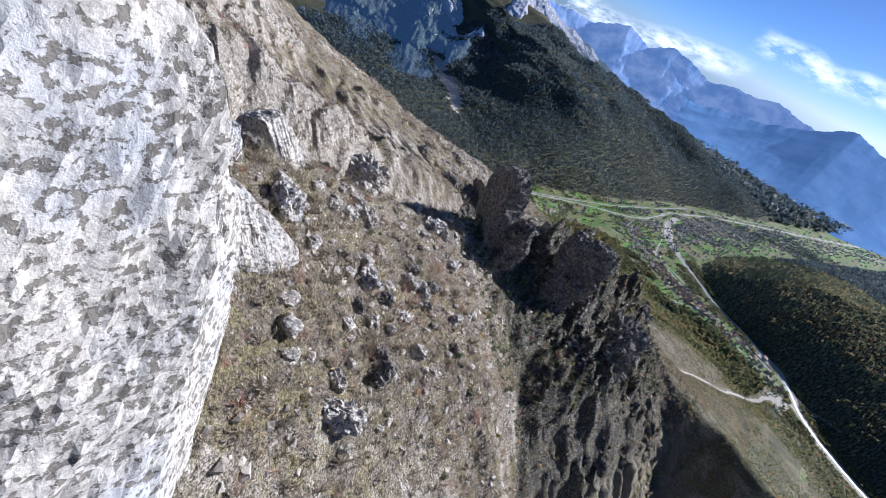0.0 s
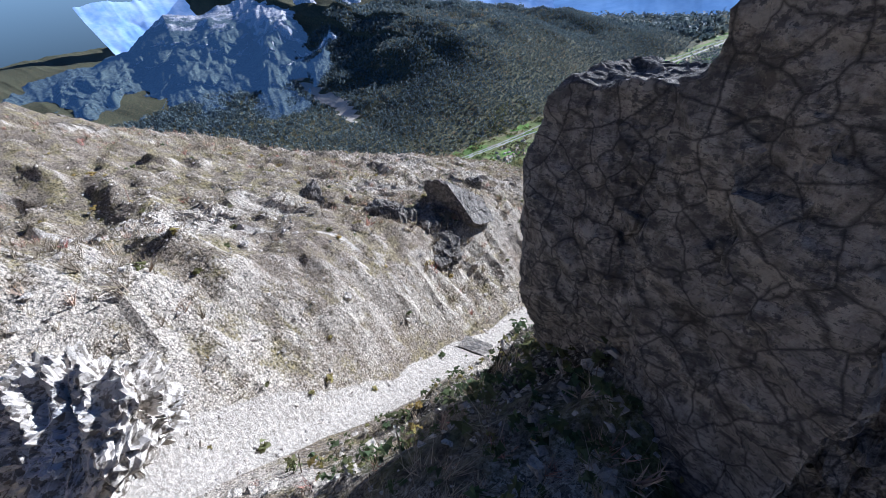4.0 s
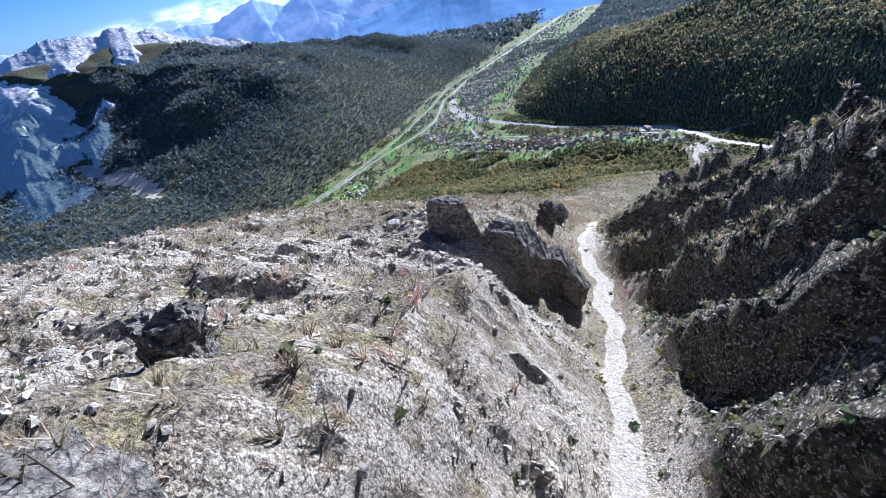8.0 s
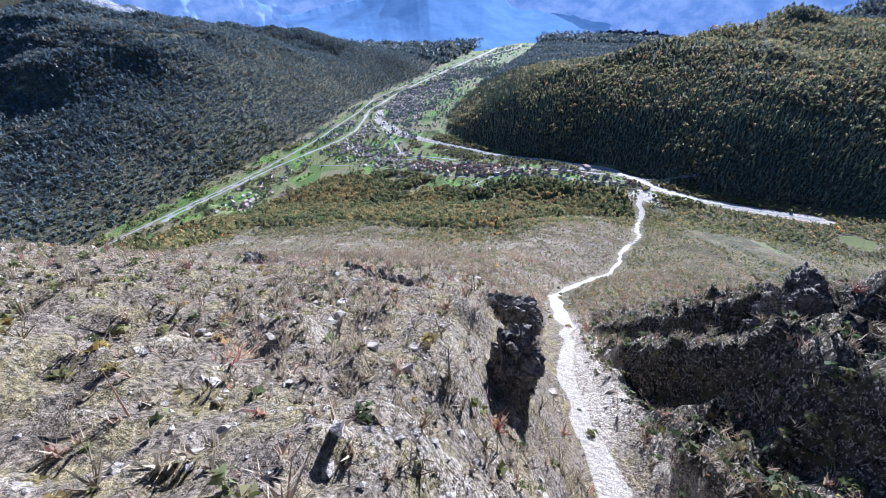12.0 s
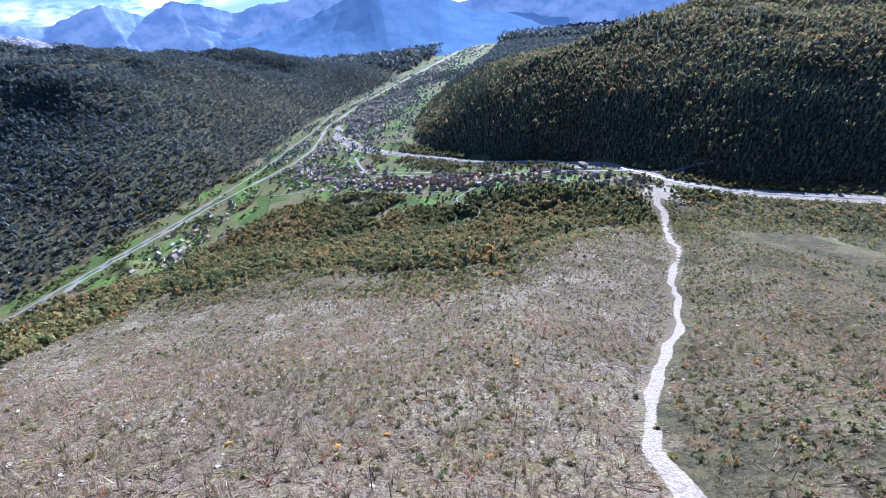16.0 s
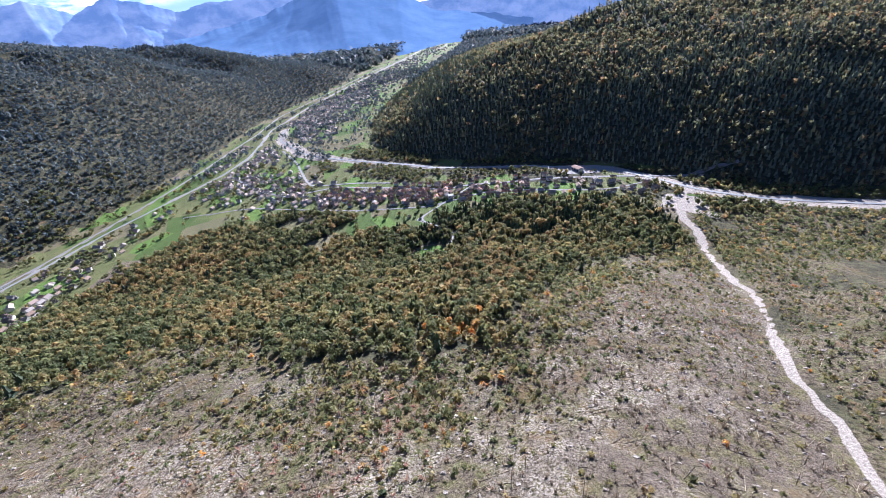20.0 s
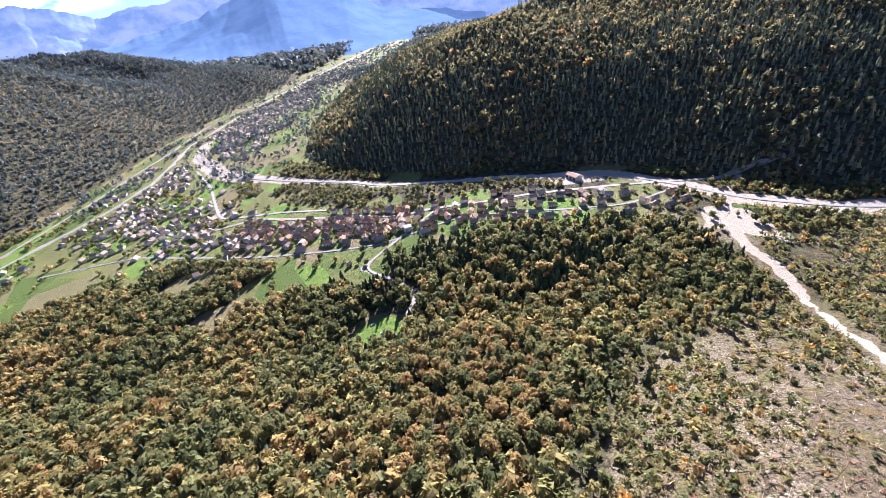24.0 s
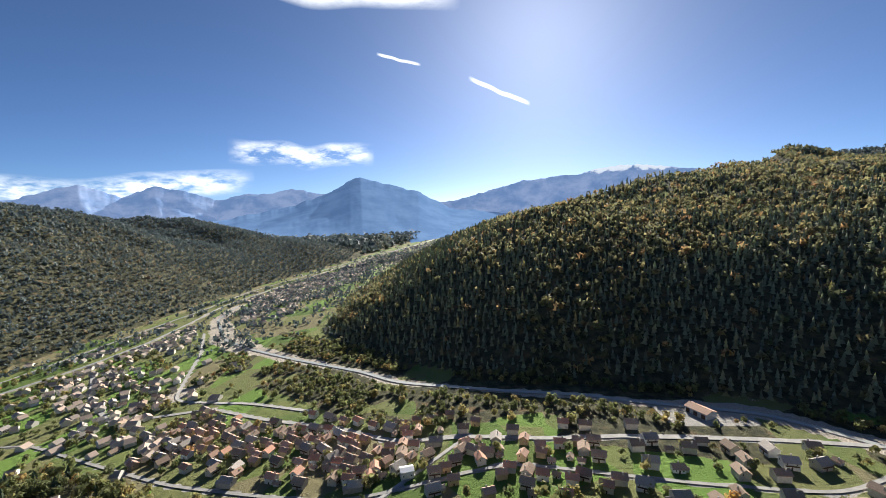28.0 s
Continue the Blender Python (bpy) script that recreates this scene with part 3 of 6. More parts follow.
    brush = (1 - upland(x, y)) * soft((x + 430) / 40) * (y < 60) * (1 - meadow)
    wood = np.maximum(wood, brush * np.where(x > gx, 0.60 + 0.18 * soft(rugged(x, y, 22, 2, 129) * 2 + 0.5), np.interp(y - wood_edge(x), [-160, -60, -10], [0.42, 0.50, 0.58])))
    # where the flank's shade is laid into the ground colour
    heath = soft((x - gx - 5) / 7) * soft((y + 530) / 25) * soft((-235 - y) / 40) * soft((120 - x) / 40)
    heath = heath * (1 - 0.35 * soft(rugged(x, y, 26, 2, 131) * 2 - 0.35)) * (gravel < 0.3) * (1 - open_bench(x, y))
    # sunlit bare-stone bench: spared the shade tint and given more pale stone
    rock = rock + 0.4 * open_bench(x, y)
    return {"heath": heath, "gravel": gravel, "road": road, "meadow": meadow, "wood": wood, "rock": rock}


# ---- ground ----
xs = spread([(-330, -130, 3.2), (-130, 80, 1.3), (80, 230, 3.0)], -2900, 2900, 1.06)
ys = spread([(-650, -255, 1.3), (-255, 130, 2.2), (130, 420, 3.0)], -1300, 3000, 1.045)
gX, gY = np.meshgrid(xs, ys)
gZ = ground_height(gX, gY)
rows_n, cols_n = gX.shape
index = np.arange(gX.size).reshape(rows_n, cols_n)
quads = np.stack([index[:-1, :-1], index[:-1, 1:], index[1:, 1:], index[1:, :-1]], -1).reshape(-1, 4)
land = mesh_of("ground", np.stack([gX, gY, gZ], -1).reshape(-1, 3), quads, GROUND, True)
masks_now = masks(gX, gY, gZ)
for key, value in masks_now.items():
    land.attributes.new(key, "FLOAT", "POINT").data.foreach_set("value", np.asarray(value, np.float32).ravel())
rocky = (masks_now["rock"] > 0.3) & (upland(gX, gY) > 0.3)
land.polygons.foreach_set("use_smooth", ~rocky[:-1, :-1].ravel())
tagged(new("ground", land), "steep limestone mountainside falling to a wide green valley floor", "ground", kind="structure")


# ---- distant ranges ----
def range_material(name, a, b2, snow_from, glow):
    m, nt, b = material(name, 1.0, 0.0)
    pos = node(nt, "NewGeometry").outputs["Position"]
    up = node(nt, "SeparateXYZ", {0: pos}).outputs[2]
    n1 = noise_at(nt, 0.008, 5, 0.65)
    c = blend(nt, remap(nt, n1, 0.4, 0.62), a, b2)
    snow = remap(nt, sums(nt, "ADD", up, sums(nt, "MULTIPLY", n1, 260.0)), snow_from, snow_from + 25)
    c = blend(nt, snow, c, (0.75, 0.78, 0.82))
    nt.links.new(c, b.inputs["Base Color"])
    # the same colour also glows, standing in for light scattered by distant air
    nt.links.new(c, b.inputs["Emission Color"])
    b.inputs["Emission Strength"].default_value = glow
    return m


def mountain_range(name, distance, deep, crest, mat, seed, rough, label, base=-70.0, middle=(0, 0), step=0.16, rows=26, ribs=2.2):
    """A chain seen far off: crest heights by bearing, with spurs and gullies running down from it."""
    bearings, tops = table(crest)
    az = np.radians(np.arange(bearings[0], bearings[-1] + 0.01, step))
    down = np.linspace(0, 1, rows)
    top = np.interp(np.degrees(az), bearings, tops)
    jag = rough * (rugged(np.degrees(az) * 40, 0 * az, 90, 5, seed, 0.6))
    A, D = np.meshgrid(az, down)
    along, fall = np.radians(1) * np.degrees(A) * distance, D * deep
    spur = crags(along + 0.25 * fall, fall * 0.55, 330, 6, seed + 3)
    Z = base + (top[None] - base) * (1 - D) ** 1.25 + jag[None] * (1 - D) ** 9 + (spur - 0.45) * rough * ribs * np.sin(np.pi * np.clip(D, 0, 1)) ** 0.7
    R = distance - deep * D + rough * ribs * 3 * (crags(along, fall * 0.8, 190, 5, seed + 9) - 0.45) * np.sin(np.pi * D)
    verts = np.stack([middle[0] + np.sin(A) * R, middle[1] + np.cos(A) * R, Z], -1).reshape(-1, 3)
    idx = np.arange(A.size).reshape(A.shape)
    f = np.stack([idx[:-1, :-1], idx[1:, :-1], idx[1:, 1:], idx[:-1, 1:]], -1).reshape(-1, 4)
    return tagged(new(name, mesh_of(name, verts, f, mat, True)), label, "mountains", kind="structure")


def massif_material():
    """Pale grey cliffs with woods on their ledges and lower flanks, and an added blue haze glow."""
    m, nt, b = material("hazy_massif_rock", 0.95, 0.1)
    pos = node(nt, "NewGeometry").outputs["Position"]
    up = node(nt, "SeparateXYZ", {0: pos}).outputs[2]
    n1, n2, band = noise_at(nt, 0.012, 6, 0.65), noise_at(nt, 0.09, 6, 0.7), noise_at(nt, 0.03, 5, 0.65, (1.0, 1.0, 0.3))
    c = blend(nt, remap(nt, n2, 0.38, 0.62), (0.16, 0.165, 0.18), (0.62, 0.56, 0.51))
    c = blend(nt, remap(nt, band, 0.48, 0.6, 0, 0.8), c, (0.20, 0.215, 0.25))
    flat = node(nt, "SeparateXYZ", {0: node(nt, "NewGeometry").outputs["Normal"]}).outputs[2]
    low = sums(nt, "ADD", sums(nt, "ADD", sums(nt, "MULTIPLY", up, -0.0065), sums(nt, "MULTIPLY", n1, 2.2)), sums(nt, "MULTIPLY", flat, 0.9))
    green = blend(nt, remap(nt, n2, 0.42, 0.6), (0.045, 0.06, 0.055), (0.10, 0.115, 0.085))
    c = blend(nt, remap(nt, low, 0.95, 1.15), c, green)
    nt.links.new(c, b.inputs["Base Color"])
    bump(nt, b, sums(nt, "ADD", n2, band), 1.0, 12.0)
    # faint blue self-glow in place of the air between
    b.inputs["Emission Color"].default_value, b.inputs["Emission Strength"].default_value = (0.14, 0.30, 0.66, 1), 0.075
    return m


# air haze is put into both materials as blue colour and glow
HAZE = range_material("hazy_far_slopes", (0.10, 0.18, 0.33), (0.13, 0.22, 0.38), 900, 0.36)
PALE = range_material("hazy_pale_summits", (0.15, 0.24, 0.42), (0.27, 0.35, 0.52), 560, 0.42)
mountain_range("backdrop_range_far", 2750, 500, "-86 150; -74 190; -66 215; -58 200; -50 190; -46 185; -41 262; -37.5 200; -34.6 262; -32 240; -28.6 182; -25.4 228; -22 226; -19.8 252; -15.3 217; -11 190; -4 170; 0 160; 3 188; 6 225; 10.6 289; 14 300; 19 325; 23.9 362; 27 350; 30 310; 40 300; 60 290", PALE, 301, 9, "distant alpine summits, pale blue with haze, with patches of snow", -70.0, (0, 0), 0.16, 34, 2.0)
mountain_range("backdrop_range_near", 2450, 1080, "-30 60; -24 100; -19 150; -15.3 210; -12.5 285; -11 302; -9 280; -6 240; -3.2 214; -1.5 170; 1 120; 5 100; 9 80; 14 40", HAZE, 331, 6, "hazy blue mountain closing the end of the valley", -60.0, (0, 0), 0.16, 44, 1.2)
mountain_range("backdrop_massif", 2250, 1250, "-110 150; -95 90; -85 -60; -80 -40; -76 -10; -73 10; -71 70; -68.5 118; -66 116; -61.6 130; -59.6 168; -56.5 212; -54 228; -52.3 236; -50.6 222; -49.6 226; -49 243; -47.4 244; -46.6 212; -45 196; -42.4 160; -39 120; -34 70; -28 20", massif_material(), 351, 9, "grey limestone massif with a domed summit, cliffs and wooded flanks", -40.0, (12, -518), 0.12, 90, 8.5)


# ---- rocks ----
def rock_mesh(name, size, seed, fine=18, facets=10, rugged_by=0.12, joints=1.0, cuts=()):
    """An angular block: a rounded box cut by planes, roughened with ledges and chips."""
    rng = random.Random(seed)
    n = fine
    grid = np.linspace(-1, 1, n + 1)
    u, v = np.meshgrid(grid, grid)
    one = np.ones_like(u)
    sides = [(u, v, one), (v, u, -one), (one, u, v), (-one, v, u), (v, one, u), (u, -one, v)]
    p = np.concatenate([np.stack(s, -1).reshape(-1, 3) for s in sides])
    idx = np.arange((n + 1) ** 2).reshape(n + 1, n + 1)
    q = np.stack([idx[:-1, :-1], idx[:-1, 1:], idx[1:, 1:], idx[1:, :-1]], -1).reshape(-1, 4)
    faces = np.concatenate([q + k * (n + 1) ** 2 for k in range(6)])
    keys, first, back = np.unique(np.round(p * 4096).astype(np.int64), axis=0, return_index=True, return_inverse=True)
    p, faces = p[first], back.reshape(-1)[faces]
    r = (np.abs(p) ** 5).sum(1) ** 0.2
    p = p / r[:, None]
    for _ in range(facets):
        d = np.array([rng.gauss(0, 1), rng.gauss(0, 1), rng.gauss(0, 0.8)])
        d /= np.linalg.norm(d)
        cut = rng.uniform(0.72, 0.98)
        over = np.maximum(p @ d - cut, 0)
        p = p - over[:, None] * d
    for dx, dy, dz, cut in cuts:
        d = np.array(Vector((dx, dy, dz)).normalized())
        p = p - np.maximum(p @ d - cut, 0)[:, None] * d
    s = np.array(size)
    w = p * s
    ax, ay = w[:, 0] * 0.8 + w[:, 2] * 0.7 + 13.1 * seed, w[:, 1] * 0.9 - w[:, 2] * 0.6 + 7.7 * seed
    big = float(s.mean())
    chip = (crags(ax, ay, big * 0.8, 4, seed) - 0.45) * 0.8 + 0.35 * rugged(ay, ax, big * 0.22, 3, seed + 5) + 0.5 * (crags(ay * 1.6, ax * 1.3, big * 0.2, 3, seed + 8) - 0.45)
    out = p / np.maximum(np.linalg.norm(p, axis=1), 0.2)[:, None]
    w = w + out * chip[:, None] * big * rugged_by * 1.6
    # joints and bedding: the surface steps in or out from block to block
    spin = np.array(Euler([rng.uniform(-0.25, 0.25), rng.uniform(-0.25, 0.25), rng.uniform(0, 3)]).to_matrix())
    for k, (cell, deep) in enumerate(((0.62, 0.20), (0.27, 0.10), (0.12, 0.045))):
        q = w @ spin / (big * cell * np.array((1.0, 0.85, 0.62)))
        q = q + 0.35 * np.stack([grain(ax, ay, big * 0.5, seed + 11), grain(ay, ax, big * 0.5, seed + 12), grain(ax + 5, ay, big * 0.4, seed + 13)], -1)
        at = np.floor(q).astype(np.int64)
        w = w + out * ((lattice(at[:, 0] + 57 * at[:, 2], at[:, 1] - 31 * at[:, 2], seed + 40 + k) - 0.5) * big * deep * joints)[:, None]
    return mesh_of(name, w, faces, ROCK, False)


def outcrop(name, x, y, z, size, turn, seed, label, category="rock", fine=22, facets=10, tilt=(0, 0), rough=0.12, group="", mat=None, joints=1.0, cuts=()):
    ob = new(name, rock_mesh(name, size, seed, fine, facets, rough, joints, cuts))
    ob.matrix_world = pose(x, y, z, tilt[0], tilt[1], turn)
    if mat:
        ob.data.materials[0] = mat
    return tagged(ob, label, category, group)


def check_slab(x, y):
    """A flat grey slab lying in the torrent bed."""
    bm = bmesh.new()
    box(bm, -3.6, 3.6, -2.6, 2.6, -0.8, 0.35)
    bmesh.ops.bevel(bm, geom=bm.edges[:], offset=0.12, segments=2, affect="EDGES")
    me = bpy.data.meshes.new("stone_slab")
    bm.to_mesh(me)
    bm.free()
    me.materials.append(ROCK)
    ob = new("stone_slab", me)
    ob.matrix_world = pose(x, y, float(ground_height(x, y)) + 0.35, -14, 4, 12)
    return tagged(ob, "flat grey stone slab lying across the torrent bed", "slab")


check_slab(-10, -482)
outcrop("rock_tower", 30.5, -518, 240, (4.6, 4.8, 15.5), -18, 3, "tall dark limestone tower standing on the ridge", fine=64, facets=5, rough=0.05, joints=0.45)
outcrop("rock_tower", 23.8, -512.5, 238, (6.4, 5.0, 12.5), -20, 4, "broad dark limestone block beside the tower", fine=64, facets=4, rough=0.05, joints=0.45)
outcrop("rock_tower", 38, -513, 233, (4.5, 5, 11), 30, 5, "dark craggy shoulder of the limestone tower", fine=36, facets=12, rough=0.12)
outcrop("rock_tower", 21, -506, 228, (5, 4, 9.5), 20, 6, "dark crag at the foot of the limestone tower", fine=36, facets=12, rough=0.12)
outcrop("dark_crag", 46, -486, 221, (9, 7, 18), 35, 24, "dark limestone crag beside the tower", "rock", 56, 12, (0, 6), 0.12)
outcrop("overhanging_slab", -34.5, -451.5, 195.2, (10.3, 11, 6.0), -6, 8, "huge tilted limestone slab with a shaded overhang", "boulder", 64, 8, (-33, 3), 0.06, joints=0.25, cuts=((0.8, -0.1, 0.6, 0.52), (-0.5, 0, 0.85, 0.95), (0.05, -0.95, -0.32, 0.56)))
outcrop("rock_outcrop", -41, -468.5, 193.8, (16, 7, 6.5), -14, 9, "broad layered limestone outcrop below the slab", "rock", 56, 8, (-14, 14), 0.14, joints=0.5, cuts=((0.6, -0.2, 0.75, 0.75), (0, -0.8, -0.6, 0.85)))
outcrop("rock_wall", -35.5, -374, 159.5, (7.0, 4.2, 13), -6, 12, "blocky limestone wall with a dark shaded face", "rock", 60, 10, (0, 0), 0.05, joints=0.28)
outcrop("rock_wall", -24.5, -372, 153, (8.5, 4.6, 12.5), -14, 13, "blocky limestone wall with a dark overhang", "rock", 60, 10, (6, 8), 0.07, joints=0.32)
outcrop("rock_wall", -14, -367, 144, (7.5, 4.6, 9.5), -20, 14, "lower end of the limestone wall beside the torrent", "rock", 54, 10, (0, 10), 0.08, joints=0.3)
outcrop("standing_block", -42.5, -434, 191, (2.6, 2.4, 4.6), 30, 16, "upright limestone block standing on the slope", "boulder", 26)
outcrop("limestone_cliff", 79, -613, 276, (7, 11, 20), 18, 21, "sunlit pale limestone cliff with peeling flakes", "cliff", 60, 5, (0, -12), 0.05, mat=CLIFF, joints=0.12)
outcrop("rock_outcrop", 44, -596.5, 250.5, (11, 6.5, 8), 28, 22, "sunlit pale limestone outcrop above the slope", "rock", 60, 6, (0, -8), 0.06, mat=CLIFF, joints=0.16, cuts=((0.7, 0, 0.7, 0.6), (0.2, 0.7, 0.6, 0.75)))
outcrop("rock_outcrop", 24, -584, 250, (8.5, 6, 9), 40, 23, "sunlit limestone outcrop with a dark hollow", "rock", 56, 7, (0, -10), 0.09, mat=CLIFF, joints=0.2, cuts=((0.7, 0, 0.7, 0.62),))
outcrop("rock_outcrop", 31, -599, 256, (5.5, 5, 7), 10, 41, "pale weathered limestone outcrop above the slope", "rock", 44, 9, (0, 0), 0.12, mat=CLIFF, joints=0.3)
outcrop("rock_outcrop", 55, -601, 249.5, (4.5, 3.6, 4), 35, 42, "low pale limestone outcrop in the grass", "rock", 36, 9, (0, 0), 0.12, mat=CLIFF, joints=0.3)
rs = random.Random(77)
for n in range(26):
    bx, by = rs.uniform(26, 76), rs.uniform(-592, -538)
    wide = rs.uniform(1.2, 2.2) + 1.6 * rs.random() ** 3
    outcrop("rock_rib", bx, by, float(ground_height(bx, by)) + 0.1 * wide, (wide, wide * rs.uniform(0.5, 0.8), wide * rs.uniform(0.7, 1.2)), rs.uniform(0, 90), 300 + n, "pale weathered limestone rib breaking through the slope", "rock", 18, 10, (rs.uniform(-12, 12), rs.uniform(0, 20)), 0.2, "limestone ribs on the slope", CLIFF if n % 3 else ROCK)
outcrop("dark_crag", 66, -458, 192, (11, 12, 15), 20, 25, "dark shaded limestone crag on the ridge", "rock", 48, 12, (0, 0), 0.2)
outcrop("dark_crag", 58, -430, 184, (9, 14, 14), -15, 26, "dark shaded limestone crag with vertical ribs", "rock", 44, 12, (0, 0), 0.2)
outcrop("ridge_crag", 24, -304, 134, (5, 5, 8), 15, 28, "dark jagged crag at the end of the ridge", "rock", 36, 12, (0, 0), 0.2)
outcrop("ridge_crag", 33, -322, 144, (7, 7, 9), 40, 29, "dark jagged crag on the ridge", "rock", 36, 12, (0, 0), 0.2)
outcrop("ridge_crag", 38, -352, 160, (8, 8, 9), 70, 30, "dark jagged crag on the ridge", "rock", 36, 12, (0, 0), 0.2)
outcrop("rock_outcrop", -18, -318, 135, (4, 3, 5), 20, 32, "small limestone outcrop above the torrent", "rock", 30, 12, (0, 0), 0.2)
outcrop("rock_outcrop", -40, -296, 126.5, (13, 4, 4), -25, 33, "limestone outcrop among bare thicket", "rock", 32, 12, (0, 0), 0.2)
outcrop("rock_outcrop", -20, -292, 120, (9, 4, 5), -10, 34, "limestone outcrop among bare thicket", "rock", 32, 12, (0, 0), 0.2)
outcrop("rock_outcrop", -72, -288, 125.5, (3.4, 2.4, 2.4), 0, 35, "small pale limestone knob on the slope", "rock", 26)
outcrop("rock_outcrop", -102, -575, 231, (7, 6, 7), 20, 36, "grey limestone knob on the far slope", "rock", 32, 12, (0, 0), 0.2)
outcrop("rock_outcrop", -220, -503, 200, (9, 8, 9), 50, 37, "limestone knob on the skyline", "rock", 32, 12, (0, 0), 0.2)
outcrop("rock_outcrop", -72, -478, 198, (7, 5, 4), -30, 38, "layered limestone outcrop on the slope", "rock", 32, 12, (0, 10), 0.2)
outcrop("rock_outcrop", 8, -553, 234.5, (5, 4, 5), 40, 39, "ribbed limestone outcrop on the slope", "rock", 36, 12, (0, 0), 0.22, mat=CLIFF)
outcrop("rock_outcrop", -11, -541, 223.5, (7, 6, 6), 10, 40, "ribbed limestone outcrop on the slope", "rock", 36, 12, (0, 0), 0.22, mat=CLIFF)


# ---- clouds, far behind the ranges ----
def cloud_material(name, low, high):
    m, nt, b = material(name, 1.0, 0.0)
    n = noise_at(nt, 0.004, 6, 0.62, (1.0, 1.0, 3.0))
    thick = sums(nt, "MULTIPLY", attr(nt, "tint"), remap(nt, n, low, high))
    # the cloud glows by itself in place of sunlight scattered in it
    glow = node(nt, "Emission", {"Color": (0.93, 0.96, 1.0, 1), "Strength": 0.75})
    clear = node(nt, "BsdfTransparent")
    mix = node(nt, "MixShader", {0: sums(nt, "MINIMUM", thick, 0.9), 1: clear.outputs[0], 2: glow.outputs[0]})
    nt.links.new(mix.outputs[0], nt.nodes["Material Output"].inputs[0])
    return m


CLOUD = cloud_material("thin_cloud", 0.40, 0.66)
TRAIL = cloud_material("vapour_trail", 0.05, 0.5)


def cloud(az0, el0, az1, el1, half, label, power=1.0, mat=None):
    """A streak of thin cloud between two bearings, thickest along its middle."""
    a = np.linspace(0, 1, 41)
    v = np.linspace(-1, 1, 9)
    A, V = np.meshgrid(a, v)
    az = np.radians(az0 + (az1 - az0) * A)
    el = np.radians(el0 + (el1 - el0) * A + half * V + 0.25 * half * grain(A * 40, 0 * A, 7, 3))
    R = 3000 + 20 * V
    verts = np.stack([R * np.sin(az) * np.cos(el), R * np.cos(az) * np.cos(el), 70 + R * np.sin(el)], -1).reshape(-1, 3)
    idx = np.arange(A.size).reshape(A.shape)
    f = np.stack([idx[:-1, :-1], idx[:-1, 1:], idx[1:, 1:], idx[1:, :-1]], -1).reshape(-1, 4)
    fall = (1 - np.abs(V)) * np.minimum(1, np.minimum(A, 1 - A) * 7) * power
    return tagged(new("backdrop_cloud", mesh_of("backdrop_cloud", verts, f, mat or CLOUD, True, fall.ravel())), label, "cloud", kind="structure")


cloud(-27, 8.2, -9, 8.0, 1.6, "thin white wisp of cloud in a blue sky", 1.8)
cloud(-8.4, 20.6, -2.5, 19.4, 0.22, "thin white vapour trail", 1.6, TRAIL)
cloud(3.8, 17.8, 12.0, 14.2, 0.34, "white vapour trail", 2.2, TRAIL)
cloud(-38, 27.6, 3, 26.9, 2.0, "long white veil of high cloud", 1.5, TRAIL)
cloud(-60, 2.0, -24, 4.4, 1.7, "bank of white cloud behind the summits", 1.8)

# ---- plants ----
OCTA = np.array([(1, 0, 0), (-1, 0, 0), (0, 1, 0), (0, -1, 0), (0, 0, 1), (0, 0, -1)], float)
OCTA_F = np.array([(0, 2, 4), (2, 1, 4), (1, 3, 4), (3, 0, 4), (2, 0, 5), (1, 2, 5), (3, 1, 5), (0, 3, 5)])


def crown_shape(clumps, seed, tall=1.0, ragged=0.35, size=0.34, leaves=6):
    """A crown of unit radius: sprays of leaves in uneven clumps, with gaps between."""
    rng = np.random.default_rng(seed)
    lobes = rng.normal(0, 0.35, (4, 3)) * (1, 1, 0.6)
    d = rng.normal(0, 1, (clumps, 3))
    d[:, 2] = d[:, 2] * 0.8 + 0.25
    d /= np.linalg.norm(d, axis=1)[:, None]
    c = (d * rng.uniform(0.45, 0.95, (clumps, 1)) + lobes[np.arange(clumps) % 4] * 0.6) * (1, 1, tall * 0.9)
    r = np.repeat(size * rng.uniform(0.7, 1.35, clumps), leaves)
    n = clumps * leaves
    out = np.repeat(d, leaves, 0) * 1.1 + rng.normal(0, 0.45, (n, 3)) + (0, 0, 0.35)
    out /= np.linalg.norm(out, axis=1)[:, None]
    side = np.cross(out, rng.normal(0, 1, (n, 3)))
    side /= np.linalg.norm(side, axis=1)[:, None]
    other = np.cross(out, side)
    mid = np.repeat(c, leaves, 0) + rng.normal(0, 0.5, (n, 3)) * r[:, None]
    turn = np.arange(3) * 2.094 + rng.uniform(-0.4, 0.4, (n, 3))
    far = r[:, None] * rng.uniform(1 - ragged, 1 + ragged, (n, 3)) * 1.05
    v = mid[:, None] + (np.cos(turn) * far)[..., None] * side[:, None] + (np.sin(turn) * far)[..., None] * other[:, None]
    v = v.reshape(-1, 3)
    v[:, 2] += tall * 0.75 + 0.5
    tint = np.repeat(rng.uniform(-0.06, 0.06, clumps), leaves * 3)
    return v, np.arange(3 * n).reshape(-1, 3), tint


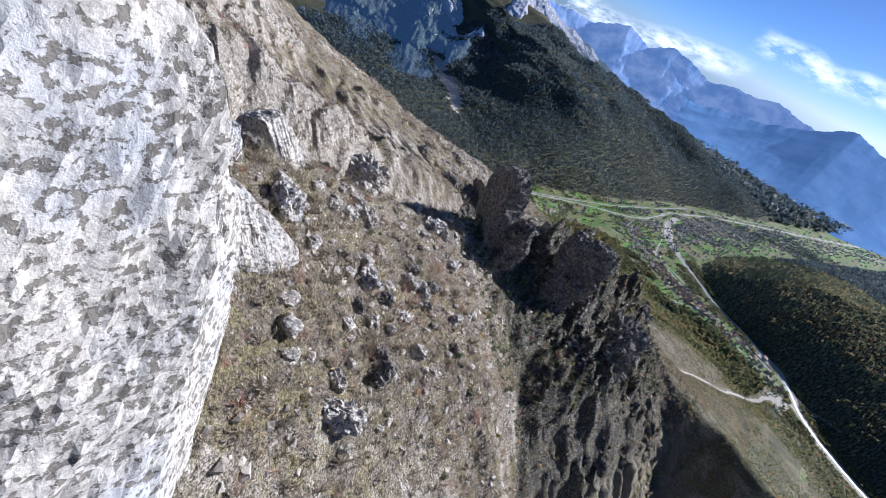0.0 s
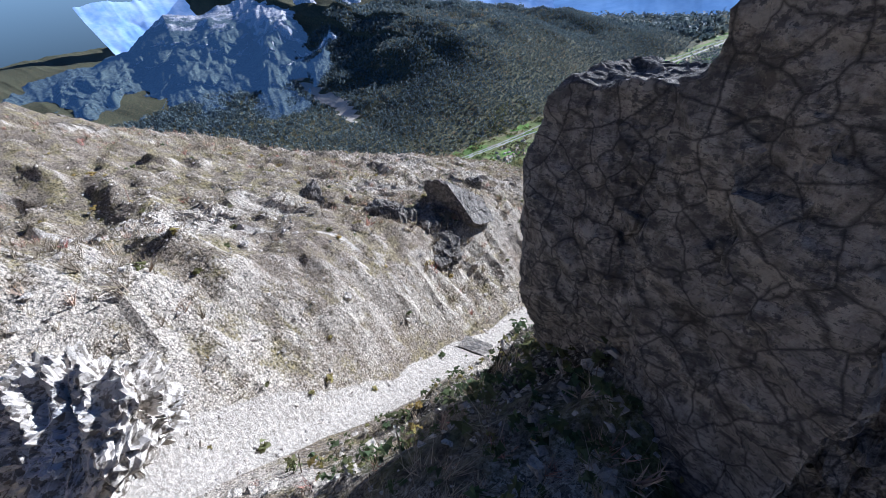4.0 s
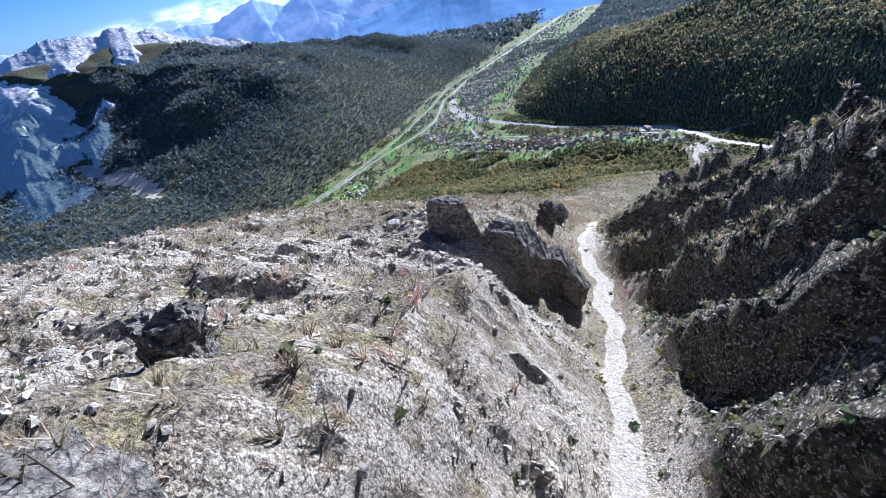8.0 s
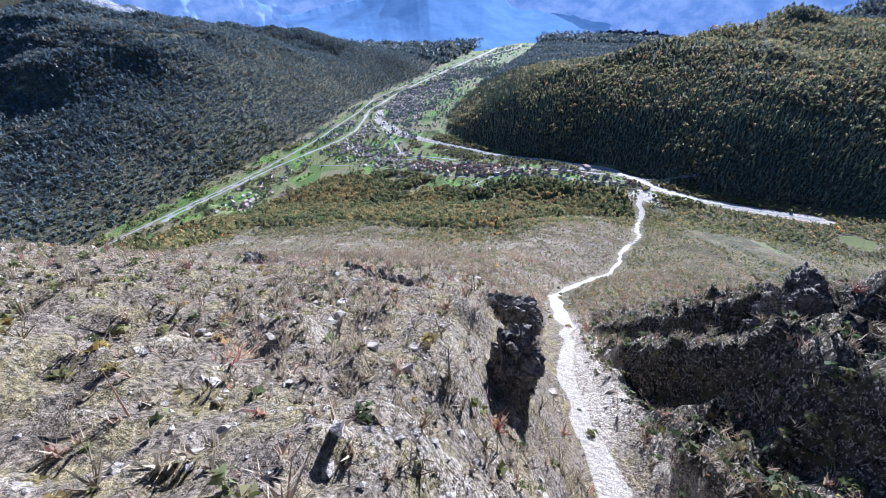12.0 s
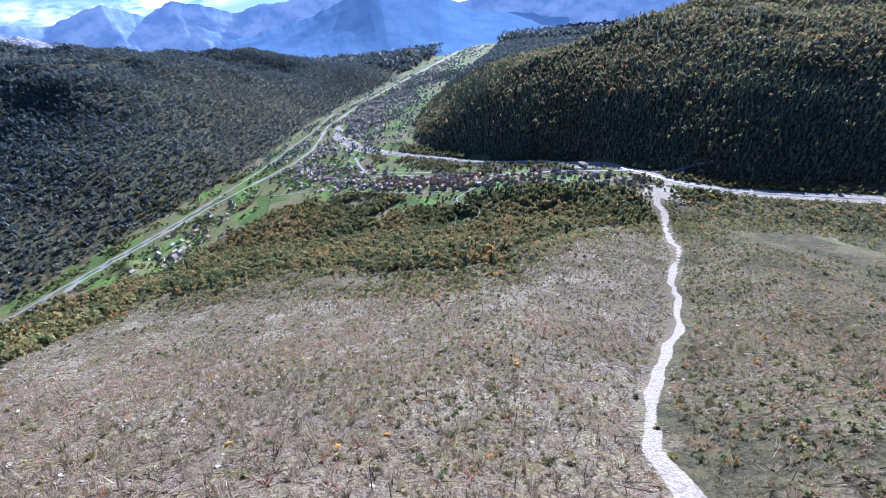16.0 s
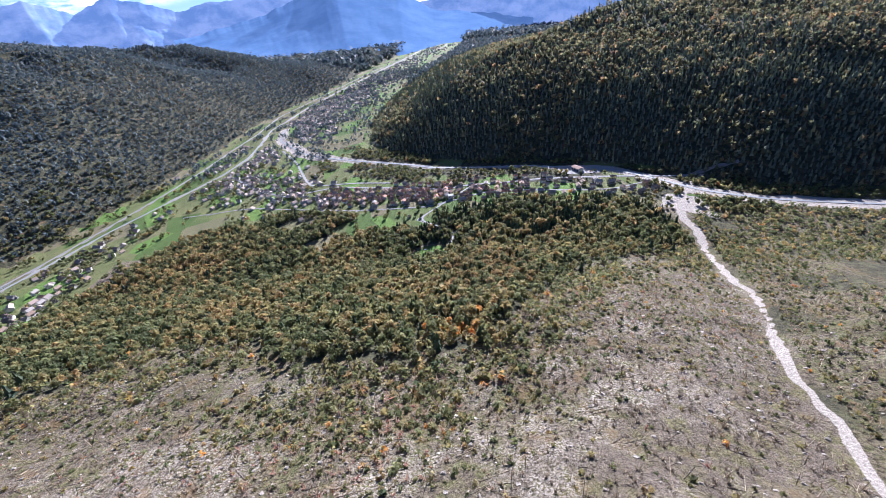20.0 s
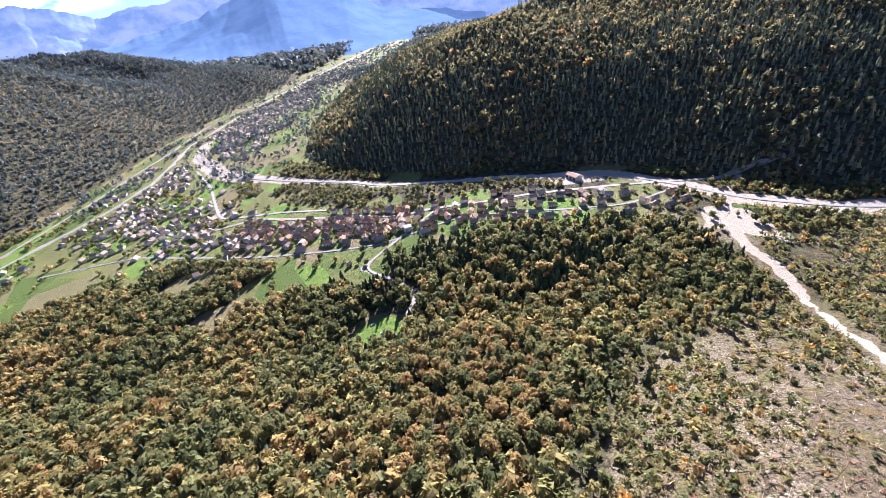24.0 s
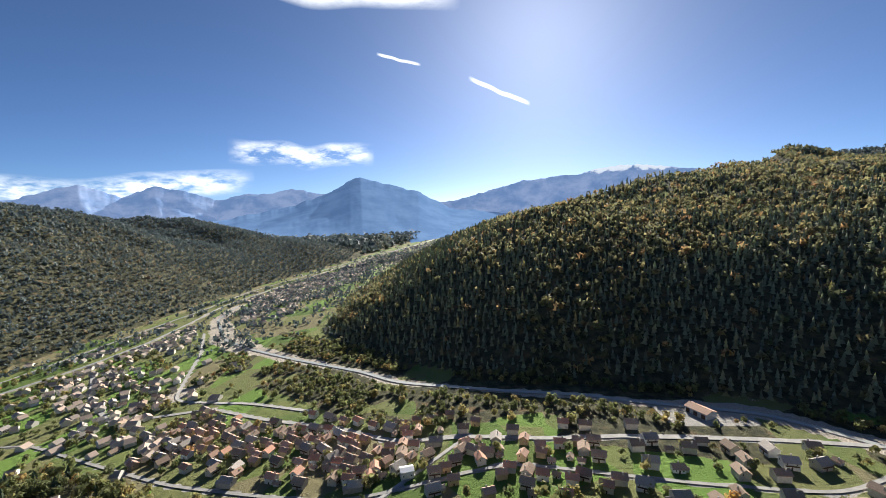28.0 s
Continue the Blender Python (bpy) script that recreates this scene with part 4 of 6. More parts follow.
def conifer_shape(tiers, sides, seed):
    """A fir of unit height: drooping jagged tiers."""
    rng = np.random.default_rng(seed)
    verts, faces = [], []
    for n in range(tiers):
        low, top = 0.08 + 0.80 * n / tiers, 0.08 + 0.80 * n / tiers + 1.25 / tiers
        r = 0.24 * (1 - n / tiers) ** 0.8 + 0.03
        a = np.arange(sides) * 2 * np.pi / sides + rng.uniform(0, 6)
        rr = r * np.where(np.arange(sides) % 2, 0.62, 1.08) * rng.uniform(0.8, 1.2, sides)
        base = len(np.concatenate(verts)) if verts else 0
        ring = np.stack([np.cos(a) * rr, np.sin(a) * rr, low + rng.uniform(-0.03, 0.03, sides)], -1)
        verts.append(np.concatenate([ring, [[rng.normal(0, 0.01), rng.normal(0, 0.01), min(top, 1.0)]]]))
        faces.append(np.array([(base + k, base + (k + 1) % sides, base + sides) for k in range(sides)]))
    v = np.concatenate(verts)
    return v, np.concatenate(faces), np.zeros(len(v))


def twig_shape(twigs, seed, thick=0.04):
    """A bare bush of unit height: tapering forked twigs from one root."""
    rng = np.random.default_rng(seed)
    verts, faces = [], []

    def rod(a, b, r, sides):
        base = sum(len(v) for v in verts)
        axis = (b - a) / np.linalg.norm(b - a)
        side = np.cross(axis, (0.3, 0.5, 0.8))
        side /= np.linalg.norm(side)
        other = np.cross(axis, side)
        ang = np.arange(sides) * 2 * np.pi / sides
        ring = np.cos(ang)[:, None] * side + np.sin(ang)[:, None] * other
        verts.append(np.concatenate([a + ring * r, [b]]))
        faces.append(np.array([(base + k, base + (k + 1) % sides, base + sides) for k in range(sides if sides > 2 else 1)]))

    for _ in range(twigs):
        ang, lean = rng.uniform(0, 2 * np.pi), rng.uniform(0.15, 1.0)
        d = np.array([np.cos(ang) * lean, np.sin(ang) * lean, 1.0]) * rng.uniform(0.55, 0.95)
        a = np.array([np.cos(ang), np.sin(ang), 0]) * 0.08
        rod(a, a + d, thick, 3)
        for _ in range(3):
            m = a + d * rng.uniform(0.3, 0.85)
            e = m + np.array([rng.normal(0, 0.26), rng.normal(0, 0.26), rng.uniform(0.1, 0.4)])
            rod(m, e, thick * 0.6, 2)
    v = np.concatenate(verts)
    return v, np.concatenate(faces), np.zeros(len(v))


def brush_shape(twigs, seed, thick=0.03):
    """A cheap bare bush of unit height: thin upright blades that fan out and fork."""
    rng = np.random.default_rng(seed)
    v, n = [], 0
    for k in range(twigs):
        ang, lean = rng.uniform(0, 2 * np.pi), rng.uniform(0.1, 0.85)
        d = np.array([np.cos(ang) * lean, np.sin(ang) * lean, 1.0]) * rng.uniform(0.5, 1.0)
        a = np.array([rng.normal(0, 0.16), rng.normal(0, 0.16), 0.0])
        if k % 3 == 2:
            a = a + d * 0.35
            d = d * 0.6 + np.array([rng.normal(0, 0.25), rng.normal(0, 0.25), 0.0])
        side = np.cross(d, rng.normal(0, 1, 3))
        side *= thick * rng.uniform(0.7, 1.5) / np.linalg.norm(side)
        v += [a - side, a + side, a + d]
    return np.array(v), np.arange(3 * twigs).reshape(-1, 3), np.repeat(rng.uniform(-0.15, 0.15, twigs), 3)


def rod_shape(sides=4):
    a = np.arange(sides) * 2 * np.pi / sides
    low, high = np.stack([np.cos(a), np.sin(a), 0 * a], -1), np.stack([np.cos(a) * 0.45, np.sin(a) * 0.45, 0 * a + 1], -1)
    f = [(k, (k + 1) % sides, sides + (k + 1) % sides) for k in range(sides)] + [(k, sides + (k + 1) % sides, sides + k) for k in range(sides)]
    return np.concatenate([low, high]), np.array(f), np.zeros(2 * sides)


def planted(name, shapes, places, scale, tint, mat, label, category, seed, tilt=0.0, alone=False):
    """All plants of a kind joined into one mesh of kind stuff. scale: rows of x, y, z."""
    rng = np.random.default_rng(seed)
    which = rng.integers(0, len(shapes), len(places))
    turn = rng.uniform(0, 2 * np.pi, len(places))
    vs, fs, ts, base = [], [], [], 0
    for k, (v, f, t) in enumerate(shapes):
        m = np.where(which == k)[0]
        if not len(m):
            continue
        c, s = np.cos(turn[m])[:, None], np.sin(turn[m])[:, None]
        w = v[None] * scale[m][:, None]
        if tilt:
            lx, ly = rng.normal(0, tilt, (2, len(m), 1))
            w = np.stack([w[..., 0] + lx * w[..., 2], w[..., 1] + ly * w[..., 2], w[..., 2]], -1)
        w = np.stack([w[..., 0] * c - w[..., 1] * s, w[..., 0] * s + w[..., 1] * c, w[..., 2]], -1) + places[m][:, None]
        vs.append(w.reshape(-1, 3))
        fs.append((f[None] + (np.arange(len(m)) * len(v))[:, None, None] + base).reshape(-1, f.shape[1]))
        ts.append(np.clip(tint[m][:, None] + t[None], 0, 1).ravel())
        base += len(m) * len(v)
    ob = new(name, mesh_of(name, np.concatenate(vs), np.concatenate(fs), mat, False, np.concatenate(ts)))
    return tagged(ob, label, category, kind="stuff")


def scattered(x0, x1, y0, y1, step, seed, jitter=0.9):
    """Uneven places over a stretch of the plan."""
    rng = np.random.default_rng(seed)
    X, Y = np.meshgrid(np.arange(x0, x1, step), np.arange(y0, y1, step))
    x = X.ravel() + rng.uniform(-0.5, 0.5, X.size) * step * jitter
    y = Y.ravel() + rng.uniform(-0.5, 0.5, X.size) * step * jitter
    return x, y, rng


def stand(x, y, sink=0.15):
    return np.stack([x, y, ground_height(x, y) - sink], -1)


CROWNS = [crown_shape(14, 400 + k, (0.95, 1.15, 1.3, 0.85)[k % 4], 0.35, 0.42, 4) for k in range(6)]
SMALL_CROWNS = [crown_shape(6, 420 + k, 1.0, 0.35, 0.5) for k in range(5)]
FAR_CROWNS = [crown_shape(4, 440 + k, 0.9, 0.4, 0.62, 3) for k in range(5)]
FIR_SHAPES = [conifer_shape(5, 8, 460 + k) for k in range(4)]
FAR_FIRS = [conifer_shape(3, 6, 480 + k) for k in range(4)]
BARE = [twig_shape(7, 500 + k, 0.045) for k in range(6)]
BRUSH = [brush_shape(15, 520 + k, 0.03) for k in range(8)]
FINE_BRUSH = [brush_shape(34, 540 + k, 0.013) for k in range(8)]


def tree_thing(x, y, radius, tall, shade, seed, group):
    """A broadleaf tree of its own: tapered trunk with limbs, and a crown."""
    top = new("broadleaf_tree")
    top.location = (x, y, float(ground_height(x, y)) - 0.1)
    rng = np.random.default_rng(seed)
    v, f, _ = rod_shape(7)
    limbs = [(v * (0.17 * radius, 0.17 * radius, tall * 0.75), f)]
    for k in range(4):
        a = rng.uniform(0, 6.28)
        w = v * (0.07 * radius, 0.07 * radius, radius * 0.9)
        w = w + np.stack([w[:, 2] * math.cos(a) * 0.8, w[:, 2] * math.sin(a) * 0.8, 0 * w[:, 2] + tall * 0.42], -1)
        limbs.append((w, f))
    vv = np.concatenate([q for q, _ in limbs])
    ff = np.concatenate([q + k * len(v) for k, (_, q) in enumerate(limbs)])
    part("trunk", mesh_of("trunk", vv, ff, BARK, True), BARK, top)
    cv, cf, ct = crown_shape(105, seed, 1.1, 0.4, 0.17, 6)
    cv = cv * (radius, radius, radius * 1.05)
    cv[:, 2] += tall - radius * 2.1
    part("crown", mesh_of("crown", cv, cf, WOODS, False, np.clip(shade + ct, 0, 1)), WOODS, top)
    word = "olive green" if shade < 0.45 else "yellowing brown" if shade < 0.9 else "bright orange"
    return tagged(top, f"{word} autumn broadleaf tree on the wooded slope", "tree", group)


def leaf_tone(x, y, rng):
    t = 0.36 + 0.2 * rugged(x, y, 45, 2, 141) + 0.2 * rng.normal(0, 1, len(x))
    t = t + 0.08 * soft((-40 - x) / 60) * (y < 90)
    return np.clip(t, 0.02, 0.8)


# the wood at the foot of the slope
x, y, rng = scattered(-292, 125, -112, 172, 3.0, 601)
keep = (rng.uniform(0, 1, len(x)) < forest(x, y) * (0.97 - 0.35 * soft((wood_edge(x) + 26 - y) / 26)))
x, y = x[keep], y[keep]
for line, half in ((LANE, 2.2), (BACK_LANE, 3.0)):
    ok = ~inside(x, y, line, half)
    x, y = x[ok], y[ok]
fir = (rng.uniform(0, 1, len(x)) < 0.03 + 0.55 * soft((rugged(x, y, 30, 2, 143) + 0.1) * 2) * (y > 40) * (x > -60)) | (rng.uniform(0, 1, len(x)) < 0.06)
tone = leaf_tone(x, y, rng)
glow = np.exp(-(((x + 20) / 9) ** 2) - ((y + 67) / 7) ** 2)
tone = np.where(rng.uniform(0, 1, len(x)) < glow * 0.75, rng.uniform(0.9, 1.0, len(x)), tone)
near = (x > -24) & (x < 22) & (y > -34) & (y < 20) & ~fir
size = rng.uniform(1.15, 2.2, len(x)) * (0.75 + 0.25 * soft((y - wood_edge(x)) / 40))
picked = np.where(near)[0][:260]
alone = np.zeros(len(x), bool)
alone[picked] = True
for n in picked:
    tree_thing(x[n], y[n], size[n], size[n] * rng.uniform(2.0, 2.7), float(tone[n]), 7000 + int(n), "trees below the flight")
m = ~fir & ~alone
s = size[m]
planted("woodland", CROWNS, stand(x[m], y[m]) + np.stack([0 * s, 0 * s, s * 0.35], -1), np.stack([s, s, s * rng.uniform(0.9, 1.3, len(s))], -1), tone[m], WOODS, "mixed autumn woodland in olive, brown and yellow", "trees", 603)
planted("woodland_trunks", [rod_shape(4)], stand(x[m], y[m]), np.stack([0 * s + 0.16, 0 * s + 0.16, s * 1.5], -1), 0 * s, BARK, "grey trunks under the woodland crowns", "trees", 604)
tall = rng.uniform(4.0, 7.5, fir.sum())
planted("fir_trees", FIR_SHAPES, stand(x[fir], y[fir]), np.stack([tall * 0.95, tall * 0.95, tall], -1), rng.uniform(0, 0.7, len(tall)), NEAR_FIRS, "dark green firs among the broadleaf trees", "trees", 605)

# the wooded mountain across the side river
def mountain_wood(step, near_to, far_to, low, high, seed):
    x, y, rng = scattered(-130, 760, 20, 640, step, seed)
    rise = side_height(x, y) - floor_height(x, y)
    away = np.hypot(x, y)
    ok = (rise > 1.0) & (away >= near_to) & (away < far_to) & (rng.uniform(0, 1, len(x)) < 0.97 - 0.4 * soft(rugged(x, y, 60, 2, 145) * 2 - 0.2) * soft((rise - 60) / 40))
    x, y, rise = x[ok], y[ok], rise[ok]
    leafy = rng.uniform(0, 1, len(x)) < 0.12 + 0.55 * soft(rugged(x, y, 75, 3, 147) * 1.7 - 0.1) + 0.5 * soft((rise - 45) / 60)
    tall = rng.uniform(low, high, len(x))
    m = ~leafy
    planted("mountain_firs", FAR_FIRS, stand(x[m], y[m]), np.stack([tall[m] * 0.9, tall[m] * 0.9, tall[m]], -1), np.clip(rng.normal(0.3, 0.25, m.sum()), 0, 1), FIRS, "dense dark fir forest on the steep mountainside", "trees", seed + 2)
    s = tall[leafy] * 0.33
    planted("mountain_broadleaves", FAR_CROWNS, stand(x[leafy], y[leafy]), np.stack([s, s, s * 1.1], -1), np.clip(rng.normal(0.62, 0.22, leafy.sum()), 0, 1), MOUNTAIN_LEAVES, "yellow and brown broadleaf trees among the firs", "trees", seed + 3)


mountain_wood(3.9, 0, 440, 3.6, 7.0, 611)
mountain_wood(5.4, 440, 900, 4.5, 8.0, 615)
x, y, rng = scattered(-60, 900, 300, 1700, 10.5, 617)
rise = side_height(x, y) - floor_height(x, y)
ok = (rise > 1.5) & ((y > 640) | (x > 760) | (np.hypot(x, y) >= 900))
x, y = x[ok], y[ok]
s = rng.uniform(2.6, 4.4, len(x))
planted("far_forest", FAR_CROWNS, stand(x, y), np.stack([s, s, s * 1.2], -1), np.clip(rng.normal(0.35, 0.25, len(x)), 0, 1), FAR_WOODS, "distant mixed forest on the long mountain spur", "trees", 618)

# the forest across the main river
x, y, rng = scattered(-1250, -240, -420, 1250, 5.4, 621)
d, _, sign = to_line(x, y, BANK)
z = ground_height(x, y)
slope = np.abs(ground_height(x + 4, y) - z) / 4 + np.abs(ground_height(x, y + 4) - z) / 4
ok = (sign < 0) & (d > 4) & (rng.uniform(0, 1, len(x)) < np.clip(1.25 - 0.5 * slope, 0.1, 0.97)) & (to_line(x, y, SCREE)[0] > 16)
x, y, d = x[ok], y[ok], d[ok]
thin = (x > -640) | (rng.uniform(0, 1, len(x)) < 0.5)
x, y, d = x[thin], y[thin], d[thin]
s = rng.uniform(1.5, 3.1, len(x)) * np.interp(d, [0, 200, 500, 700], [0.75, 0.9, 1.2, 1.5])
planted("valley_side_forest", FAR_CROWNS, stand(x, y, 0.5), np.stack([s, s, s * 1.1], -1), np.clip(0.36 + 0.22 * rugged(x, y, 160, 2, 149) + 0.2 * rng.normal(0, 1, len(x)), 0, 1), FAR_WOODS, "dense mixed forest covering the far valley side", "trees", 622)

x, y, rng = scattered(-900, 800, 1150, 2400, 22, 625)
d = np.maximum(side_height(x, y), far_side_height(x, y)) - floor_height(x, y)
ok = (d > 2.5) & ~((x > -60) & (y < 1700))
x, y = x[ok], y[ok]
s = rng.uniform(8, 12, len(x))
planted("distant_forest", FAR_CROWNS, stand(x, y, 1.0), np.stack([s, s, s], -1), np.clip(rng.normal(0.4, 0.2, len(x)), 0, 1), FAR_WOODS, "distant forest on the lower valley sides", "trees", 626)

# woods on the flank that falls to the main river
x, y, rng = scattered(-430, -215, -215, -20, 3.4, 627)
ok = (rng.uniform(0, 1, len(x)) < 0.85) & (x < -232 + 0.45 * np.minimum(y + 140, 0)) & (forest(x, y) < 0.3) & (far_side_height(x, y) < floor_height(x, y) + 1) & (to_line(x, y, HIGHWAY)[0] > 6) & (to_line(x, y, MAIN_RIVER)[0] > 6)
x, y = x[ok], y[ok]
s = rng.uniform(1.3, 2.2, len(x))
planted("flank_woods", FAR_CROWNS, stand(x, y), np.stack([s, s, s * 1.1], -1), np.clip(rng.normal(0.4, 0.2, len(x)), 0, 1), WOODS, "mixed woods on the flank above the main river", "trees", 628)

# trees along the river and between the houses
x, y, rng = scattered(-430, 300, -90, 330, 3.7, 631)
river = to_line(x, y, SIDE_RIVER)[0]
belt = (river > 7) & (river < 34) & (x > -150) & (rugged(x, y, 30, 2, 111) > -0.3) & (floor_height(x, y) + 1.5 > side_height(x, y))
belt = belt & ((x < -30) | (river < 15) | (x > 150)) & ~((np.abs(x - 99) < 24) & (np.abs(y - 150) < 15))
garden = (to_line(x, y, VILLAGE)[0] < 46) & (rng.uniform(0, 1, len(x)) < 0.17)
hedge = (np.abs(rugged(x, y, 60, 2, 151)) < 0.06) & ((y > 90) | (x < -285)) & (rng.uniform(0, 1, len(x)) < 0.8) & (to_line(x, y, VILLAGE)[0] > 16)
strip = (x < -284) & (rng.uniform(0, 1, len(x)) < 0.06 + 0.45 * soft(rugged(x, y, 24, 2, 153) * 2 - 0.1))
ok = (belt & (rng.uniform(0, 1, len(x)) < 0.85)) | garden | hedge | strip
for line, half in ((VILLAGE_ROAD, 5), (BACK_LANE, 4), (FIELD_ROAD, 4), (HIGHWAY, 8), (MAIN_RIVER, 9), (SIDE_RIVER, 8)):
    ok = ok & ~inside(x, y, line, half)
ok = ok & (forest(x, y) < 0.2) & (side_height(x, y) - floor_height(x, y) < 2)
x, y = x[ok], y[ok]
ok2 = (forest(x, y) < 0.2) & ((y > 55) | (x < -280))
x, y = x[ok2], y[ok2]
s = rng.uniform(0.8, 1.7, len(x))
planted("riverside_trees", [crown_shape(12, 640 + k, 1.0, 0.35, 0.42, 5) for k in range(5)], stand(x, y), np.stack([s, s, s * 1.15], -1), np.clip(rng.normal(0.3, 0.2, len(x)), 0, 0.9), WOODS, "green and brown trees along the river and gardens", "trees", 633)

# rows of trees between the fields farther down the valley
x, y, rng = scattered(-420, 260, 300, 1100, 6.5, 635)
hill = np.maximum(side_height(x, y), far_side_height(x, y)) - floor_height(x, y)
ok = (hill < 1.5) & ((np.abs(rugged(x, y, 80, 2, 157)) < 0.10) | (rng.uniform(0, 1, len(x)) < 0.10 + 0.5 * soft(rugged(x, y, 55, 2, 158) * 2 - 0.5))) & (to_line(x, y, HIGHWAY)[0] > 8) & (to_line(x, y, MAIN_RIVER)[0] > 8)
x, y = x[ok], y[ok]
s = rng.uniform(1.4, 2.6, len(x))
planted("field_trees", FAR_CROWNS, stand(x, y), np.stack([s, s, s * 1.1], -1), np.clip(rng.normal(0.4, 0.2, len(x)), 0, 1), FAR_WOODS, "green trees in rows between the valley fields", "trees", 637)

# scrub and young trees beyond the torrent
x, y, rng = scattered(10, 360, -270, 110, 3.0, 641)
gx = glide(y, SPINE[0], SPINE[2])
ok = (x > gx + 4) & (rng.uniform(0, 1, len(x)) < 0.55 + 0.4 * soft((y + 60) / 60)) & (to_line(x, y, SIDE_RIVER)[0] > 9) & (np.hypot(x - 146, y - 72) > 13) & (grain(x, y, 38, 117) < 0.35)
ok = ok & (side_height(x, y) - floor_height(x, y) < 2)
x, y = x[ok], y[ok]
s = rng.uniform(0.5, 1.45, len(x)) * (0.6 + 0.4 * soft((y + 60) / 80))
planted("scrub_woodland", [crown_shape(4, 425 + k, 0.9, 0.45, 0.55, 4) for k in range(6)], stand(x, y), np.stack([s, s, s], -1), np.clip(rng.normal(0.35, 0.25, len(x)), 0, 0.95), WOODS, "low green and brown scrub beyond the torrent", "bushes", 643)

# low bushes on the wind-thrown slope
x, y, rng = scattered(-260, 130, -235, 20, 3.5, 651)
gx = glide(y, SPINE[0], SPINE[2])
ok = (np.abs(x - gx) > 6) & (forest(x, y) < 0.3) & (y < wood_edge(x) + 6) & (rng.uniform(0, 1, len(x)) < (0.12 + 0.4 * soft((y + 150) / 120)) * soft(rugged(x, y, 17, 3, 165) * 1.8 + 0.3))
x, y = x[ok], y[ok]
s = rng.uniform(0.25, 0.8, len(x)) * (1 + 0.9 * soft((y - wood_edge(x) + 40) / 40))
planted("low_bushes", SMALL_CROWNS, stand(x, y, 0.3), np.stack([s, s, s * 0.75], -1), np.clip(rng.normal(0.45, 0.25, len(x)), 0, 1), BUSH, "small green and ochre bushes between fallen trunks", "bushes", 653)


def bush_thing(x, y, tall, shade, seed, label):
    v, f, t = twig_shape(22, seed, 0.022)
    ob = new("bare_bush", mesh_of("bare_bush", v * (tall, tall, tall), f, TWIGS, False, t + shade))
    ob.location = (x, y, float(ground_height(x, y)) - 0.1)
    return tagged(ob, label, "bush", "bare bushes on the slope")


# bare thicket on the upper slope
x, y, rng = scattered(-150, 90, -610, -110, 3.4, 661)
gx = glide(y, SPINE[0], SPINE[2])
patch = rugged(x, y, 42, 3, 161)
thick = 0.5 + 0.55 * patch + 0.45 * soft(1.2 - np.abs(y + 265) / 90) + 0.15 * soft((y + 230) / 40)
ok = (np.abs(x - gx) > 4.5) & (rng.uniform(0, 1, len(x)) < thick * (1 - 0.45 * soft((-70 - x) / 30))) & (forest(x, y) < 0.4) & (y < wood_edge(x) + 8)
x, y = x[ok], y[ok]
lone = np.where((x > 18) & (x < 70) & (y > -590) & (y < -533))[0][:170]
for n in lone:
    red = rng.uniform() < 0.06
    bush_thing(x[n], y[n], rng.uniform(1.3, 2.8), 1.0 if red else rng.uniform(0, 0.8), 8000 + int(n), "reddish brown leafless bush on the stony slope" if red else "grey leafless bush on the stony slope")
m = np.ones(len(x), bool)
m[lone] = False
tall = rng.uniform(0.9, 2.4, m.sum()) * (1 - 0.3 * soft((y[m] + 230) / 60))
lift = np.where(x[m] > glide(y[m], SPINE[0], SPINE[2]), -0.5, 0.1)
planted("bare_thicket", BARE, stand(x[m], y[m], lift), np.stack([tall, tall, tall], -1), np.where(rng.uniform(0, 1, m.sum()) < 0.04, 1.0, rng.uniform(0, 0.85, m.sum())), TWIGS, "leafless grey-brown thicket covering the slope", "bushes", 663, 0.12)

x, y, rng = scattered(-190, 100, -612, -150, 1.75, 664)
gx = glide(y, SPINE[0], SPINE[2])
patch = rugged(x, y, 42, 3, 161) + 0.5 * rugged(x, y, 12, 2, 162)
thick = 0.22 + 0.5 * patch + 0.42 * soft((y + 380) / 110) + 0.3 * soft((x - gx - 6) / 10) + 0.12 * soft((x - 4) / 20) * soft((-515 - y) / 25)
ok = (np.abs(x - gx) > 4.5) & (rng.uniform(0, 1, len(x)) < np.clip(thick, 0.04, 0.92)) & ((y > -545) | (x > -60))
x, y = x[ok], y[ok]
tall = rng.uniform(0.7, 2.1, len(x)) * np.where(rng.uniform(0, 1, len(x)) < 0.08, 1.6, 1.0)
brow = soft((x - 4) / 20) * soft((-515 - y) / 25)
tall = tall * (1 + 0.7 * brow * rng.uniform(0, 1, len(x)))
tone = np.where(rng.uniform(0, 1, len(x)) < 0.03, 1.0, np.clip(0.45 + 0.35 * rugged(x, y, 18, 2, 163) + rng.normal(0, 0.2, len(x)), 0, 0.9))
near = (y < -500) & (x > -10)
planted("leafless_brush", BRUSH, stand(x[~near], y[~near], 0.1), np.stack([tall, tall, tall], -1)[~near], tone[~near], TWIGS, "leafless grey-brown brush covering the slope", "bushes", 676, 0.15)
planted("fine_brush", FINE_BRUSH, stand(x[near], y[near], 0.1), np.stack([tall, tall, tall], -1)[near], tone[near], TWIGS, "leafless grey-brown bushes on the steep slope", "bushes", 677, 0.15)

# leafless shrubs on the lower slope, and leafy ones on the shaded side of the torrent
x, y, rng = scattered(-285, 150, -350, 30, 1.8, 665)
gx = glide(y, SPINE[0], SPINE[2])
far = y - wood_edge(x)
